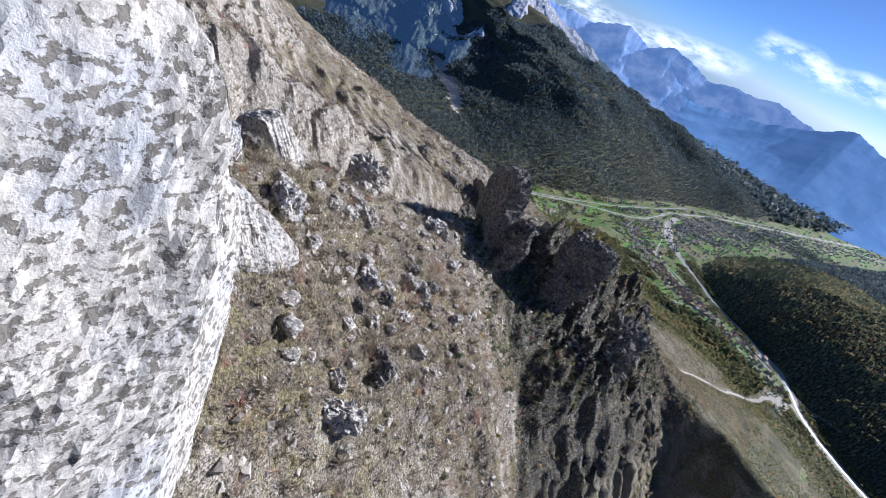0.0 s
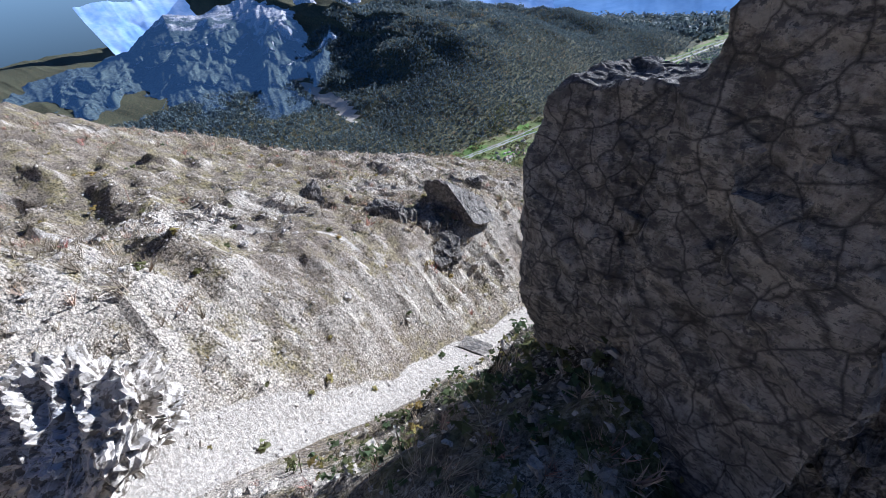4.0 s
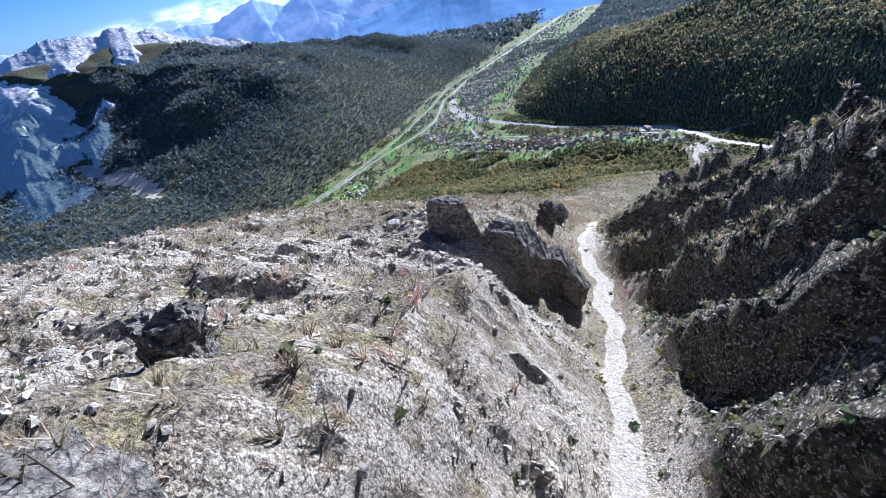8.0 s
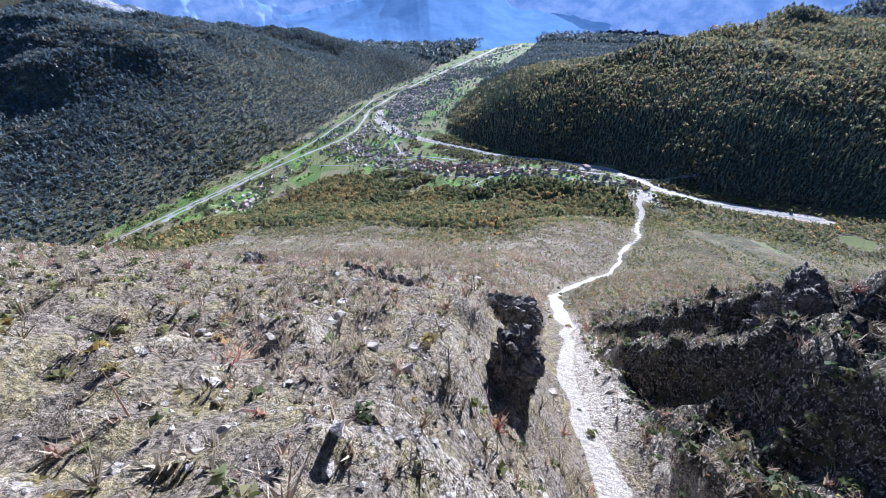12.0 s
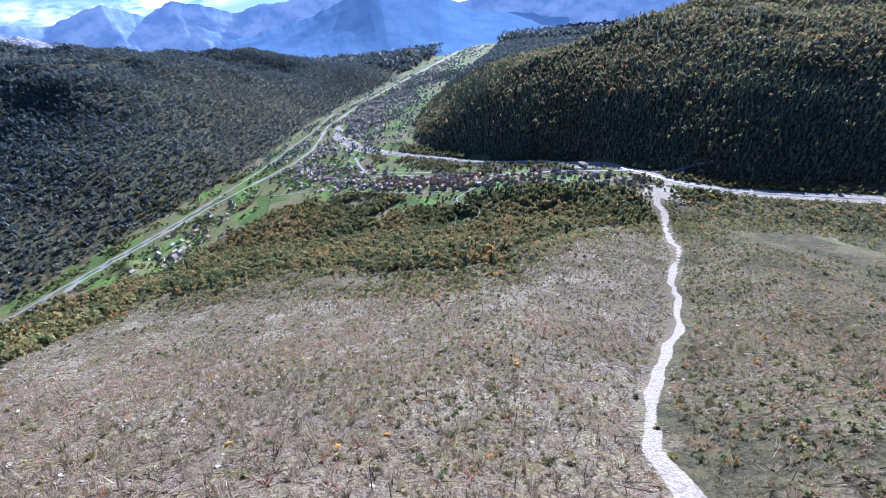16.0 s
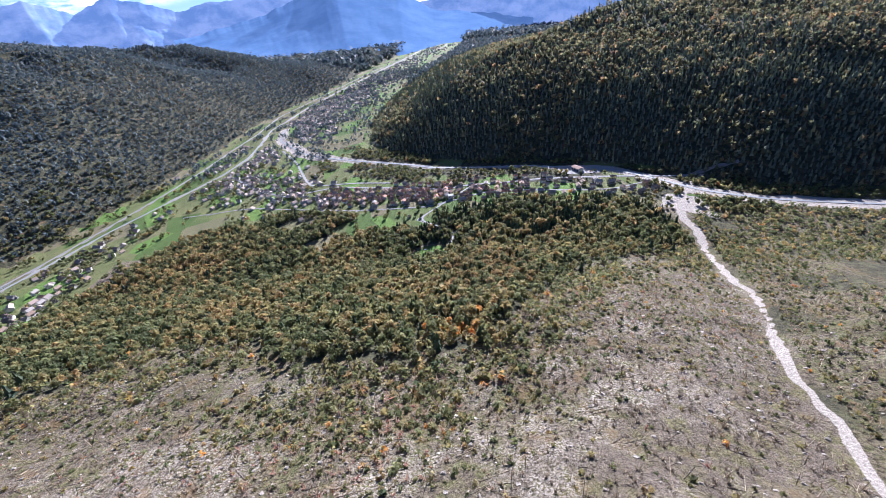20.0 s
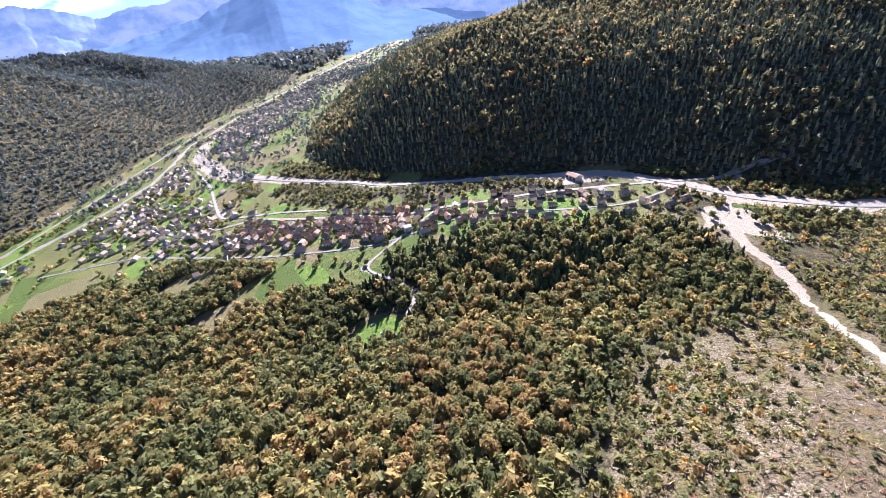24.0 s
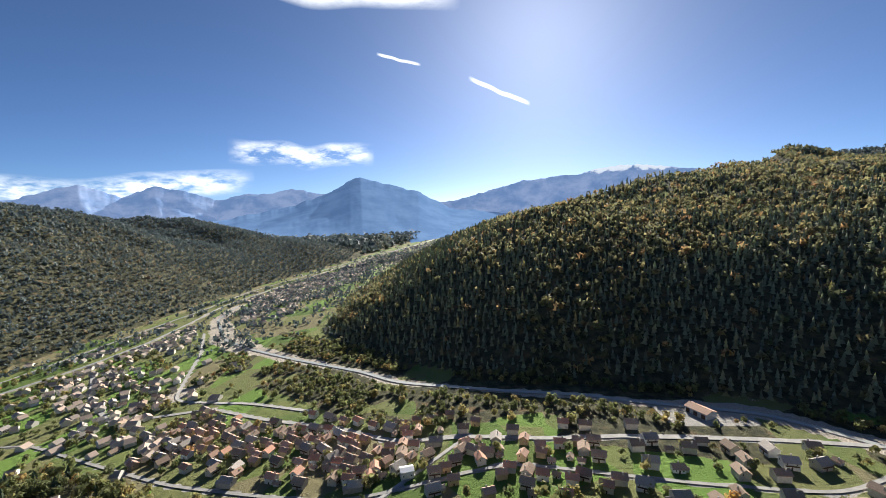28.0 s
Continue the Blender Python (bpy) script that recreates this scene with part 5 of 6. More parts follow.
ok = (np.abs(x - gx) > 5) & (forest(x, y) < 0.5) & (far < 12) & (rng.uniform(0, 1, len(x)) < np.clip(0.42 + 0.85 * rugged(x, y, 26, 3, 167) + 0.25 * soft((y + 260) / 60), 0.03 + 0.45 * (np.abs(x - 20) < 90) * (y > -215) * (y < -70), 0.95))
x, y, far = x[ok], y[ok], far[ok]
s = rng.uniform(0.25, 0.75, len(x)) * (1 + 0.8 * soft((far + 50) / 50))
leafy = rng.uniform(0, 1, len(x)) < 0.2 + 0.35 * soft(rugged(x, y, 26, 2, 168) * 2) + 0.6 * soft((far + 75) / 75)
twiggy = [brush_shape(13, 560 + k, 0.085) for k in range(8)]
planted("leafless_shrubs", twiggy, stand(x[~leafy], y[~leafy], 0.1), 2.2 * np.stack([s, s, s * 0.9], -1)[~leafy], np.clip(0.5 + 0.4 * rugged(x, y, 40, 2, 170)[~leafy] + rng.normal(0, 0.2, (~leafy).sum()), 0, 0.92), TWIGS, "grey-brown leafless shrubs on the lower slope", "bushes", 667)
planted("leafy_shrubs", [crown_shape(4, 475 + k, 0.9, 0.5, 0.48, 4) for k in range(6)], stand(x[leafy], y[leafy], 0.5), np.stack([s, s, s], -1)[leafy], np.clip(rng.normal(0.4, 0.22, leafy.sum()), 0, 1), WOODS, "olive and ochre shrubs thickening towards the wood", "bushes", 668)
x, y, rng = scattered(-20, 80, -530, -270, 1.8, 669)
gx = glide(y, SPINE[0], SPINE[2])
ok = (x > gx + 6) & (rng.uniform(0, 1, len(x)) < 0.5 + 0.55 * rugged(x, y, 14, 2, 169))
x, y = x[ok], y[ok]
s = rng.uniform(0.3, 0.9, len(x))
planted("shade_bushes", [crown_shape(5, 485 + k, 0.8, 0.5, 0.42, 4) for k in range(6)], stand(x, y, -0.5), np.stack([s, s, s * 0.8], -1), np.clip(rng.normal(0.2, 0.25, len(x)), 0, 1), BUSH, "dark green and ochre bushes on the shaded slope", "bushes", 670)

# green cushions and tufts among the rocks
x, y, rng = scattered(-150, 110, -640, -200, 6.0, 671)
ok = rng.uniform(0, 1, len(x)) < 0.3
x, y = x[ok], y[ok]
s = rng.uniform(0.25, 0.8, len(x))
planted("green_tufts", SMALL_CROWNS, stand(x, y, 0.2), np.stack([s, s, s * 0.6], -1), rng.uniform(0, 1, len(x)), BUSH, "small green and ochre tufts among the rocks", "plants", 673)


# dead standing trees and fallen trunks
def dead_tree(x, y, tall, seed):
    top = new("dead_tree")
    top.matrix_world = pose(x, y, float(ground_height(x, y)) - 0.1, *(np.random.default_rng(seed).normal(0, 5, 2)))
    v, f, _ = rod_shape(6)
    part("trunk", mesh_of("trunk", v * (0.10, 0.10, tall), f, BARK, True), BARK, top)
    rng = np.random.default_rng(seed)
    for k in range(5):
        a, up = rng.uniform(0, 6.28), rng.uniform(0.35, 0.9) * tall
        w = v * (0.03, 0.03, rng.uniform(0.5, 1.2))
        w = np.stack([w[:, 0] + w[:, 2] * math.cos(a), w[:, 1] + w[:, 2] * math.sin(a), w[:, 2] * 0.35 + up], -1)
        part("branch", mesh_of("branch", w, f, BARK, True), BARK, top)
    return tagged(top, "grey dead tree standing bare on the slope", "tree", "dead trees on the slope")


x, y, rng = scattered(-160, 110, -560, -40, 7.5, 681)
gx = glide(y, SPINE[0], SPINE[2])
ok = (np.abs(x - gx) > 7) & (rng.uniform(0, 1, len(x)) < 0.16 + 0.3 * soft((y + 330) / 120)) & (forest(x, y) < 0.4)
x, y = x[ok], y[ok]
first = np.where((x > -50) & (x < 50) & (y > -330))[0][:110]
for n in first:
    dead_tree(x[n], y[n], rng.uniform(2.5, 5.0), 9000 + int(n))
m = np.ones(len(x), bool)
m[first] = False
rs = np.random.default_rng(687)
for n in range(46):
    ty = rs.uniform(-515, -345)
    tx = float(glide(np.array([ty]), SPINE[0], SPINE[2])[0]) + rs.uniform(12, 42)
    dead_tree(tx, ty, rs.uniform(3.0, 5.5), 9600 + n)
tall = rng.uniform(2.0, 5.0, m.sum())
planted("dead_trunks", [rod_shape(4)], stand(x[m], y[m]), np.stack([0 * tall + 0.09, 0 * tall + 0.09, tall], -1), rng.uniform(0, 1, m.sum()), TWIGS, "bare grey dead trunks standing on the slope", "trees", 683, 0.1)


def log_mesh(name, x, y, length, girth, turn, mat):
    """Fallen trunks that lie along the ground from end to end."""
    v, f, _ = rod_shape(4)
    ux, uy = np.cos(turn), np.sin(turn)
    z0, z1 = ground_height(x, y) + girth * 0.6, ground_height(x + ux * length, y + uy * length) + girth * 0.6
    axis = np.stack([ux * length, uy * length, z1 - z0], -1)
    side = np.stack([-uy, ux, 0 * ux], -1)
    up = np.cross(axis / np.linalg.norm(axis, axis=1)[:, None], side)
    w = v[None, :, 0, None] * side[:, None] * girth[:, None, None] + v[None, :, 1, None] * up[:, None] * girth[:, None, None] + v[None, :, 2, None] * axis[:, None]
    w = w + np.stack([x, y, z0], -1)[:, None]
    faces = (f[None] + (np.arange(len(x)) * len(v))[:, None, None]).reshape(-1, 3)
    return mesh_of(name, w.reshape(-1, 3), faces, mat, False, np.repeat(np.random.default_rng(5).uniform(0, 0.7, len(x)), len(v)))


x, y, rng = scattered(-230, 120, -290, 0, 2.3, 691)
gx = glide(y, SPINE[0], SPINE[2])
ok = (np.abs(x - gx) > 6) & (forest(x, y) < 0.5) & (rng.uniform(0, 1, len(x)) < 0.55 - 0.3 * soft((-215 - y) / 60)) & (y < wood_edge(x) + 12)
x, y = x[ok], y[ok]
turn = np.where(rng.uniform(0, 1, len(x)) < 0.7, rng.normal(0.5, 0.45, len(x)), rng.uniform(0, 6.28, len(x)))
length, girth = rng.uniform(1.5, 5.5, len(x)), rng.uniform(0.045, 0.10, len(x))
lone = np.where((np.abs(x) < 40) & (y > -200) & (y < -90))[0][:180]
for n in lone:
    one = slice(n, n + 1)
    tagged(new("fallen_trunk", log_mesh("fallen_trunk", x[one], y[one], length[one], girth[one], turn[one], BARK)), "grey fallen trunk lying on the slope", "log", "fallen trunks")
m = np.ones(len(x), bool)
m[lone] = False
tagged(new("fallen_trunks", log_mesh("fallen_trunks", x[m], y[m], length[m], girth[m], turn[m], TWIGS)), "grey wind-thrown trunks strewn over the slope", "logs", kind="stuff")

# broken ledges: tilted slabs lying along the bedding
SLABS = []
for k in range(8):
    rs = np.random.default_rng(760 + k)
    corner = np.array([(a, b, c) for c in (-1, 1) for a, b in ((-1, -1), (1, -1), (1, 1), (-1, 1))], float)
    corner = corner * rs.uniform(0.3, 1.2, (8, 3)) * (1.0, 0.65, 0.36)
    corner[4:, :2] = corner[4:, :2] * rs.uniform(0.35, 0.9) + rs.uniform(-0.35, 0.35, 2)
    lean = np.array(Euler((rs.uniform(-0.5, 0.1), rs.uniform(-0.25, 0.25), 0)).to_matrix())
    tri = [(0, 2, 1), (0, 3, 2), (4, 5, 6), (4, 6, 7), (0, 1, 5), (0, 5, 4), (1, 2, 6), (1, 6, 5), (2, 3, 7), (2, 7, 6), (3, 0, 4), (3, 4, 7)]
    SLABS.append((corner @ lean.T, np.array(tri), np.zeros(8)))


def slab_material():
    m, nt, b = material("broken_limestone_slabs", 0.9, 0.15)
    isle = node(nt, "NewGeometry").outputs["Random Per Island"]
    c = blend(nt, isle, (0.34, 0.295, 0.23), (0.70, 0.61, 0.48))
    c = blend(nt, remap(nt, noise_at(nt, 1.8, 5, 0.7), 0.5, 0.62), c, (0.22, 0.20, 0.175))
    nt.links.new(c, b.inputs["Base Color"])
    bump(nt, b, noise_at(nt, 2.5, 5, 0.7), 0.8, 0.3)
    return m


SLAB_STONE = slab_material()


def slabs(name, x, y, size, seed, label):
    rng = np.random.default_rng(seed)
    which = rng.integers(0, len(SLABS), len(x))
    turn = rng.normal(-0.35, 0.35, len(x))
    z = ground_height(x, y)
    vs, fs, base = [], [], 0
    for k, (v, f, _) in enumerate(SLABS):
        n = np.where(which == k)[0]
        c, s = np.cos(turn[n])[:, None], np.sin(turn[n])[:, None]
        w = v[None] * size[n][:, None, None]
        w = np.stack([w[..., 0] * c - w[..., 1] * s, w[..., 0] * s + w[..., 1] * c, w[..., 2]], -1) + np.stack([x[n], y[n], z[n] + 0.05 * size[n]], -1)[:, None]
        vs.append(w.reshape(-1, 3))
        fs.append((f[None] + (np.arange(len(n)) * 8)[:, None, None] + base).reshape(-1, 3))
        base += len(n) * 8
    return tagged(new(name, mesh_of(name, np.concatenate(vs), np.concatenate(fs), SLAB_STONE)), label, "rocks", kind="stuff")


x, y, rng = scattered(-135, 70, -615, -205, 1.05, 751)
gx = glide(y, SPINE[0], SPINE[2])
patch = rugged(x, y, 34, 3, 121) * 0.8 + 0.5 * rugged(x, y, 11, 2, 173) - 0.4 * soft((x - gx - 3) / 8)
ok = (np.abs(x - gx) > 3.5) & (rng.uniform(0, 1, len(x)) < np.clip(0.34 + 1.1 * patch, 0.03, 0.9) * (1 - 0.9 * soft((y + 385) / 80)))
x, y, patch = x[ok], y[ok], patch[ok]
slabs("broken_ledges", x, y, (0.22 + 0.65 * rng.uniform(0, 1, len(x)) ** 3) * (0.8 + 0.5 * soft(patch)), 753, "broken pale limestone ledges and slabs on the slope")
x, y, rng = scattered(4, 92, -606, -518, 1.5, 759)
ok = rng.uniform(0, 1, len(x)) < np.clip(0.34 + 0.9 * rugged(x, y, 11, 3, 177), 0.06, 0.9)
x, y = x[ok], y[ok]
slabs("strewn_stones", x, y, 0.28 + 1.0 * rng.uniform(0, 1, len(x)) ** 4, 761, "pale broken limestone strewn among bare bushes")
x, y, rng = scattered(-220, 100, -205, -30, 2.8, 755)
gx = glide(y, SPINE[0], SPINE[2])
ok = (np.abs(x - gx) > 3) & (forest(x, y) < 0.3) & (rng.uniform(0, 1, len(x)) < 0.5 + 0.6 * rugged(x, y, 30, 2, 175))
x, y = x[ok], y[ok]
slabs("scattered_blocks", x, y, rng.uniform(0.2, 0.75, len(x)), 757, "pale stones scattered among fallen trunks")

# loose stones
STONE_SHAPES = []
for k in range(5):
    rs = np.random.default_rng(700 + k)
    STONE_SHAPES.append((OCTA * rs.uniform(0.6, 1.2, (6, 1)) @ np.linalg.qr(rs.normal(0, 1, (3, 3)))[0] * (1, 0.8, 0.6), OCTA_F, np.zeros(6)))
PALE_STONE = rock_material("pale_broken_stone", 2.0, 1.5)
x, y, rng = scattered(-100, 78, -615, -330, 1.15, 711)
gx = glide(y, SPINE[0], SPINE[2])
bed = np.abs(x - gx) < 5
ok = rng.uniform(0, 1, len(x)) < np.where(bed, 0.35, 0.12 + 0.5 * soft(rugged(x, y, 30, 3, 171) * 1.5) * (x < gx + 4) + 0.2 * (y < -520))
x, y = x[ok], y[ok]
s = 0.12 + 0.45 * rng.uniform(0, 1, len(x)) ** 4 + 0.12 * rng.uniform(0, 1, len(x))
planted("loose_stones", STONE_SHAPES, stand(x, y, 0.02), np.stack([s, s, s], -1) * rng.uniform(0.8, 1.5, (len(x), 1)), rng.uniform(0, 1, len(x)), PALE_STONE, "pale limestone debris strewn over the slope", "stones", 713)
rng = np.random.default_rng(721)
for n in range(190):
    bx, by = rng.uniform(-60, 90), rng.uniform(-630, -300)
    gx1 = float(glide(np.array([by]), SPINE[0], SPINE[2])[0])
    if n < 100:
        by = rng.uniform(-592, -533)
        bx = rng.uniform(12, 70)
    if abs(bx - gx1) < 5:
        continue
    r = rng.uniform(0.5, 1.0) + 1.2 * rng.uniform() ** 4
    outcrop("boulder", bx, by, float(ground_height(bx, by)) + 0.3 * r, (r, r * rng.uniform(0.6, 0.9), r * rng.uniform(0.4, 0.75)), rng.uniform(0, 360), 730 + n, "pale limestone boulder resting on the slope", "boulder", 6, 6, (0, 0), 0.1, "boulders on the slope", PALE_STONE)

# ---- village ----
WALLS = [plain_material("cream_render", (0.50, 0.46, 0.39), (0.62, 0.58, 0.50), 0.6), plain_material("white_render", (0.60, 0.59, 0.56), (0.74, 0.73, 0.70), 0.6),
         plain_material("ochre_render", (0.52, 0.38, 0.22), (0.62, 0.48, 0.30), 0.6), plain_material("grey_render", (0.40, 0.38, 0.34), (0.54, 0.51, 0.46), 0.6)]
ROOFS = [plain_material("brown_roof_tiles", (0.27, 0.185, 0.13), (0.45, 0.33, 0.24), 2.5), plain_material("terracotta_roof_tiles", (0.50, 0.24, 0.15), (0.66, 0.38, 0.26), 2.5),
         plain_material("grey_roof_tiles", (0.33, 0.29, 0.245), (0.52, 0.46, 0.40), 2.5), plain_material("faded_red_roof_tiles", (0.44, 0.26, 0.18), (0.60, 0.40, 0.29), 2.5)]
TIMBER = plain_material("dark_timber", (0.07, 0.04, 0.025), (0.13, 0.08, 0.05), 4.0)
PANE = material("window_glass", 0.08, 0.6)[0]
PANE.node_tree.nodes["Principled BSDF"].inputs["Base Color"].default_value = (0.02, 0.025, 0.03, 1)
SHEET = plain_material("pale_sheet_roof", (0.75, 0.76, 0.77), (0.86, 0.86, 0.86), 1.0, 0.35, 0.5)
ASPHALT = plain_material("worn_asphalt", (0.30, 0.29, 0.27), (0.42, 0.40, 0.37), 0.4)


def roof_mesh(long, wide, eave, ridge, over, thick=0.22):
    """A gable roof with thickness and overhanging eaves, ridge along x."""
    bm = bmesh.new()
    a, b = long / 2 + over, wide / 2 + over
    drop = (ridge - eave) * over / (wide / 2)
    ring = [(-b, eave - drop), (0, ridge), (b, eave - drop), (b, eave - drop + thick), (0, ridge + thick * 1.3), (-b, eave - drop + thick)]
    left = [bm.verts.new((-a, y, z)) for y, z in ring]
    right = [bm.verts.new((a, y, z)) for y, z in ring]
    for k in range(6):
        bm.faces.new((left[k], left[(k + 1) % 6], right[(k + 1) % 6], right[k]))
    for side in (left[::-1], right):
        bm.faces.new((side[0], side[1], side[4], side[5]))
        bm.faces.new((side[1], side[2], side[3], side[4]))
    bmesh.ops.recalc_face_normals(bm, faces=bm.faces)
    return bm


def body_mesh(long, wide, eave, ridge, sunk=1.6):
    bm = bmesh.new()
    a, b = long / 2, wide / 2
    ring = [(-b, -sunk), (b, -sunk), (b, eave), (0, ridge), (-b, eave)]
    left = [bm.verts.new((-a, y, z)) for y, z in ring]
    right = [bm.verts.new((a, y, z)) for y, z in ring]
    for k in range(5):
        bm.faces.new((left[k], left[(k + 1) % 5], right[(k + 1) % 5], right[k]))
    bm.faces.new(left[::-1])
    bm.faces.new(right)
    bmesh.ops.recalc_face_normals(bm, faces=bm.faces)
    return bm


def window_part(x, y, z, along_x, parent, shutters):
    """A framed window with its pane, proud of the wall."""
    w = bmesh.new()
    s = (0.45, 0.06, 0.6) if along_x else (0.06, 0.45, 0.6)
    box(w, x - s[0], x + s[0], y - s[1], y + s[1], z - s[2], z + s[2])
    frame_ob = part("window", w, WALLS[1], parent)
    p = bmesh.new()
    k = 0.03
    box(p, x - s[0] * 0.8 - k * (not along_x), x + s[0] * 0.8 + k * (not along_x), y - s[1] * 0.8 - k * along_x, y + s[1] * 0.8 + k * along_x, z - s[2] * 0.82, z + s[2] * 0.82)
    part("pane", p, PANE, frame_ob, "dark window glass")


def house(long, wide, eave, ridge, wall, roof, seed, balcony=True, annex=False, name="house"):
    """A plastered alpine house: body, tiled gable roof, chimney, windows, door and balcony."""
    rng = random.Random(seed)
    top = new(name)
    part("wall", body_mesh(long, wide, eave, ridge), wall, top)
    part("roof", roof_mesh(long, wide, eave, ridge, 0.7), roof, top)
    cx = rng.uniform(-0.3, 0.3) * long
    box_part("chimney", (cx - 0.35, cx + 0.35, wide * 0.18 - 0.35, wide * 0.18 + 0.35, eave, ridge + 1.0), WALLS[3], top)
    high = 4.0 if eave > 4.6 else 1.5
    for fx in (-0.3, 0.3):
        window_part(fx * long, -wide / 2, high, True, top, True)
    window_part(-long / 2, 0.2 * wide, high, False, top, False)
    box_part("door", (-0.5, 0.5, -wide / 2 - 0.07, -wide / 2 + 0.05, -0.2, 1.9), TIMBER, top, "dark timber front door")
    if balcony:
        deck = box_part("balcony", (-long * 0.42, long * 0.42, -wide / 2 - 0.95, -wide / 2 + 0.02, 2.55, 2.72), TIMBER, top, "dark timber balcony")
        box_part("railing", (-long * 0.42, long * 0.42, -wide / 2 - 0.95, -wide / 2 - 0.86, 2.72, 3.5), TIMBER, deck)
    if annex:
        bm = body_mesh(long * 0.5, wide * 0.55, eave * 0.55, eave * 0.8)
        bmesh.ops.translate(bm, verts=bm.verts, vec=(long * 0.62, wide * 0.1, 0))
        part("annex", bm, wall, top)
        bm = roof_mesh(long * 0.5, wide * 0.55, eave * 0.55, eave * 0.8, 0.35)
        bmesh.ops.translate(bm, verts=bm.verts, vec=(long * 0.62, wide * 0.1, 0.01))
        part("annex_roof", bm, roof, top)
    return top


HOUSE = 0.63 / UNIT
KINDS = [("cream plastered house with a brown tiled gable roof", house(8.6, 7.0, 4.8, 7.0, WALLS[0], ROOFS[0], 1)),
         ("white plastered house with a terracotta tiled roof", house(7.6, 6.4, 4.9, 6.9, WALLS[1], ROOFS[1], 2, False)),
         ("grey stone house with a grey tiled roof", house(9.4, 7.2, 4.7, 7.1, WALLS[3], ROOFS[2], 3, True, True)),
         ("ochre house with a faded red roof", house(7.0, 6.0, 4.7, 6.6, WALLS[2], ROOFS[3], 4, False)),
         ("low white house with a brown tiled roof", house(7.4, 5.8, 2.9, 4.8, WALLS[1], ROOFS[0], 5, False, True)),
         ("white house with a grey roof and timber balcony", house(9.0, 7.6, 5.0, 7.4, WALLS[1], ROOFS[2], 6)),
         ("small outbuilding with a dark tiled roof", house(4.6, 3.8, 2.4, 3.7, WALLS[3], ROOFS[0], 7, False))]
for label, ob in KINDS:
    ob.scale = (HOUSE,) * 3
    tagged(ob, label, "house", "village houses")

rng = random.Random(77)
used = []


def free(x, y, room):
    return all((x - a) ** 2 + (y - b) ** 2 > (room + r) ** 2 for a, b, r in used)


def put_house(kind, x, y, turn, size=1.0):
    ob = KINDS[kind][1]
    z = min(float(ground_height(x + dx, y + dy)) for dx in (-2, 2) for dy in (-2, 2)) + 0.15
    m = pose(x, y, z, 0, 0, turn)
    if not ob.get("placed"):
        ob["placed"] = True
        ob.matrix_basis = m @ Matrix.Diagonal((*ob.scale, 1))
        return ob
    return copy_thing(ob, m)


def bearing(line, x, y):
    best, out = 1e9, 0.0
    for (ax, ay), (bx, by) in zip(line.T[:-1], line.T[1:]):
        t = max(0, min(1, ((x - ax) * (bx - ax) + (y - ay) * (by - ay)) / ((bx - ax) ** 2 + (by - ay) ** 2)))
        d = math.hypot(x - ax - t * (bx - ax), y - ay - t * (by - ay))
        if d < best:
            best, out = d, math.degrees(math.atan2(by - ay, bx - ax))
    return best, out


used += [(97, 152, 13), (-13, 127, 3), (137, 116, 5), (150, 122, 10), (146, 72, 26)]
ROADS = [VILLAGE_ROAD, BACK_LANE, FIELD_ROAD, LANE]
count = 0
for trial in range(11000):
    if count >= 330:
        break
    core = trial % 6 < 4
    if core:
        x = rng.uniform(-128, 46)
        y = float(np.interp(x, VILLAGE[0], VILLAGE[1])) + rng.gauss(-2, 10)
        room = 1.85
    elif trial % 6 == 4:
        x = rng.uniform(46, 150)
        y = float(np.interp(x, VILLAGE[0], VILLAGE[1])) + rng.uniform(-22, 20)
        room = 2.9
    else:
        x = rng.uniform(-300, -128)
        y = float(np.interp(x, VILLAGE[0], VILLAGE[1])) + rng.gauss(8, 24)
        if trial % 12 == 5:
            x, y = rng.uniform(-350, -292), rng.uniform(-60, 230)
        room = 2.4
    road, turn = min(bearing(line, x, y) for line in ROADS)
    if road < (2.6 if core else 3.2) or not free(x, y, room):
        continue
    if float(to_line(x, y, SIDE_RIVER)[0]) < 15 or float(to_line(x, y, MAIN_RIVER)[0]) < 14 or float(to_line(x, y, HIGHWAY)[0]) < 12:
        continue
    if float(forest(np.array(x), np.array(y))) > 0.4 or (-160 < x < -92 and y > 205):
        continue
    kind = rng.choice((0, 1, 2, 3, 3, 1, 0, 6) if core else (0, 0, 5, 2, 4, 5, 0, 6))
    put_house(kind, x, y, turn + rng.choice((0, 0, 90, 180)) + rng.uniform(-9, 9))
    used.append((x, y, room))
    count += 1
for kind, (label, ob) in enumerate(KINDS):
    if not ob.get("placed"):
        put_house(kind, -200 - 9 * kind, 246, 20)
    else:
        del ob["placed"]
for ob in [o for o in scene.objects if "placed" in o]:
    del ob["placed"]

# the works hall with its long brown roof
hall = new("works_hall")
part("wall", body_mesh(17, 11, 4.0, 5.8), WALLS[1], hall)
hall_roof = part("roof", roof_mesh(17, 11, 4.0, 5.8, 0.6), ROOFS[3], hall, "long brown sheet roof")
for k in range(5):
    box_part("roof_seam", (-8 + 4 * k - 0.06, -8 + 4 * k + 0.06, -0.4, 0.4, 5.98, 6.12), TIMBER, hall_roof)
for k in range(3):
    box_part("gate", (-6 + 6 * k - 1.5, -6 + 6 * k + 1.5, -5.6, -5.42, -0.3, 2.9), TIMBER, hall, "dark sliding gate")
hall.matrix_basis = pose(97, 152, float(ground_height(97, 152)) + 0.2, 0, 0, -68) @ Matrix.Scale(HOUSE * 1.1, 4)
tagged(hall, "long works hall with a brown roof on a pale yard", "hall")

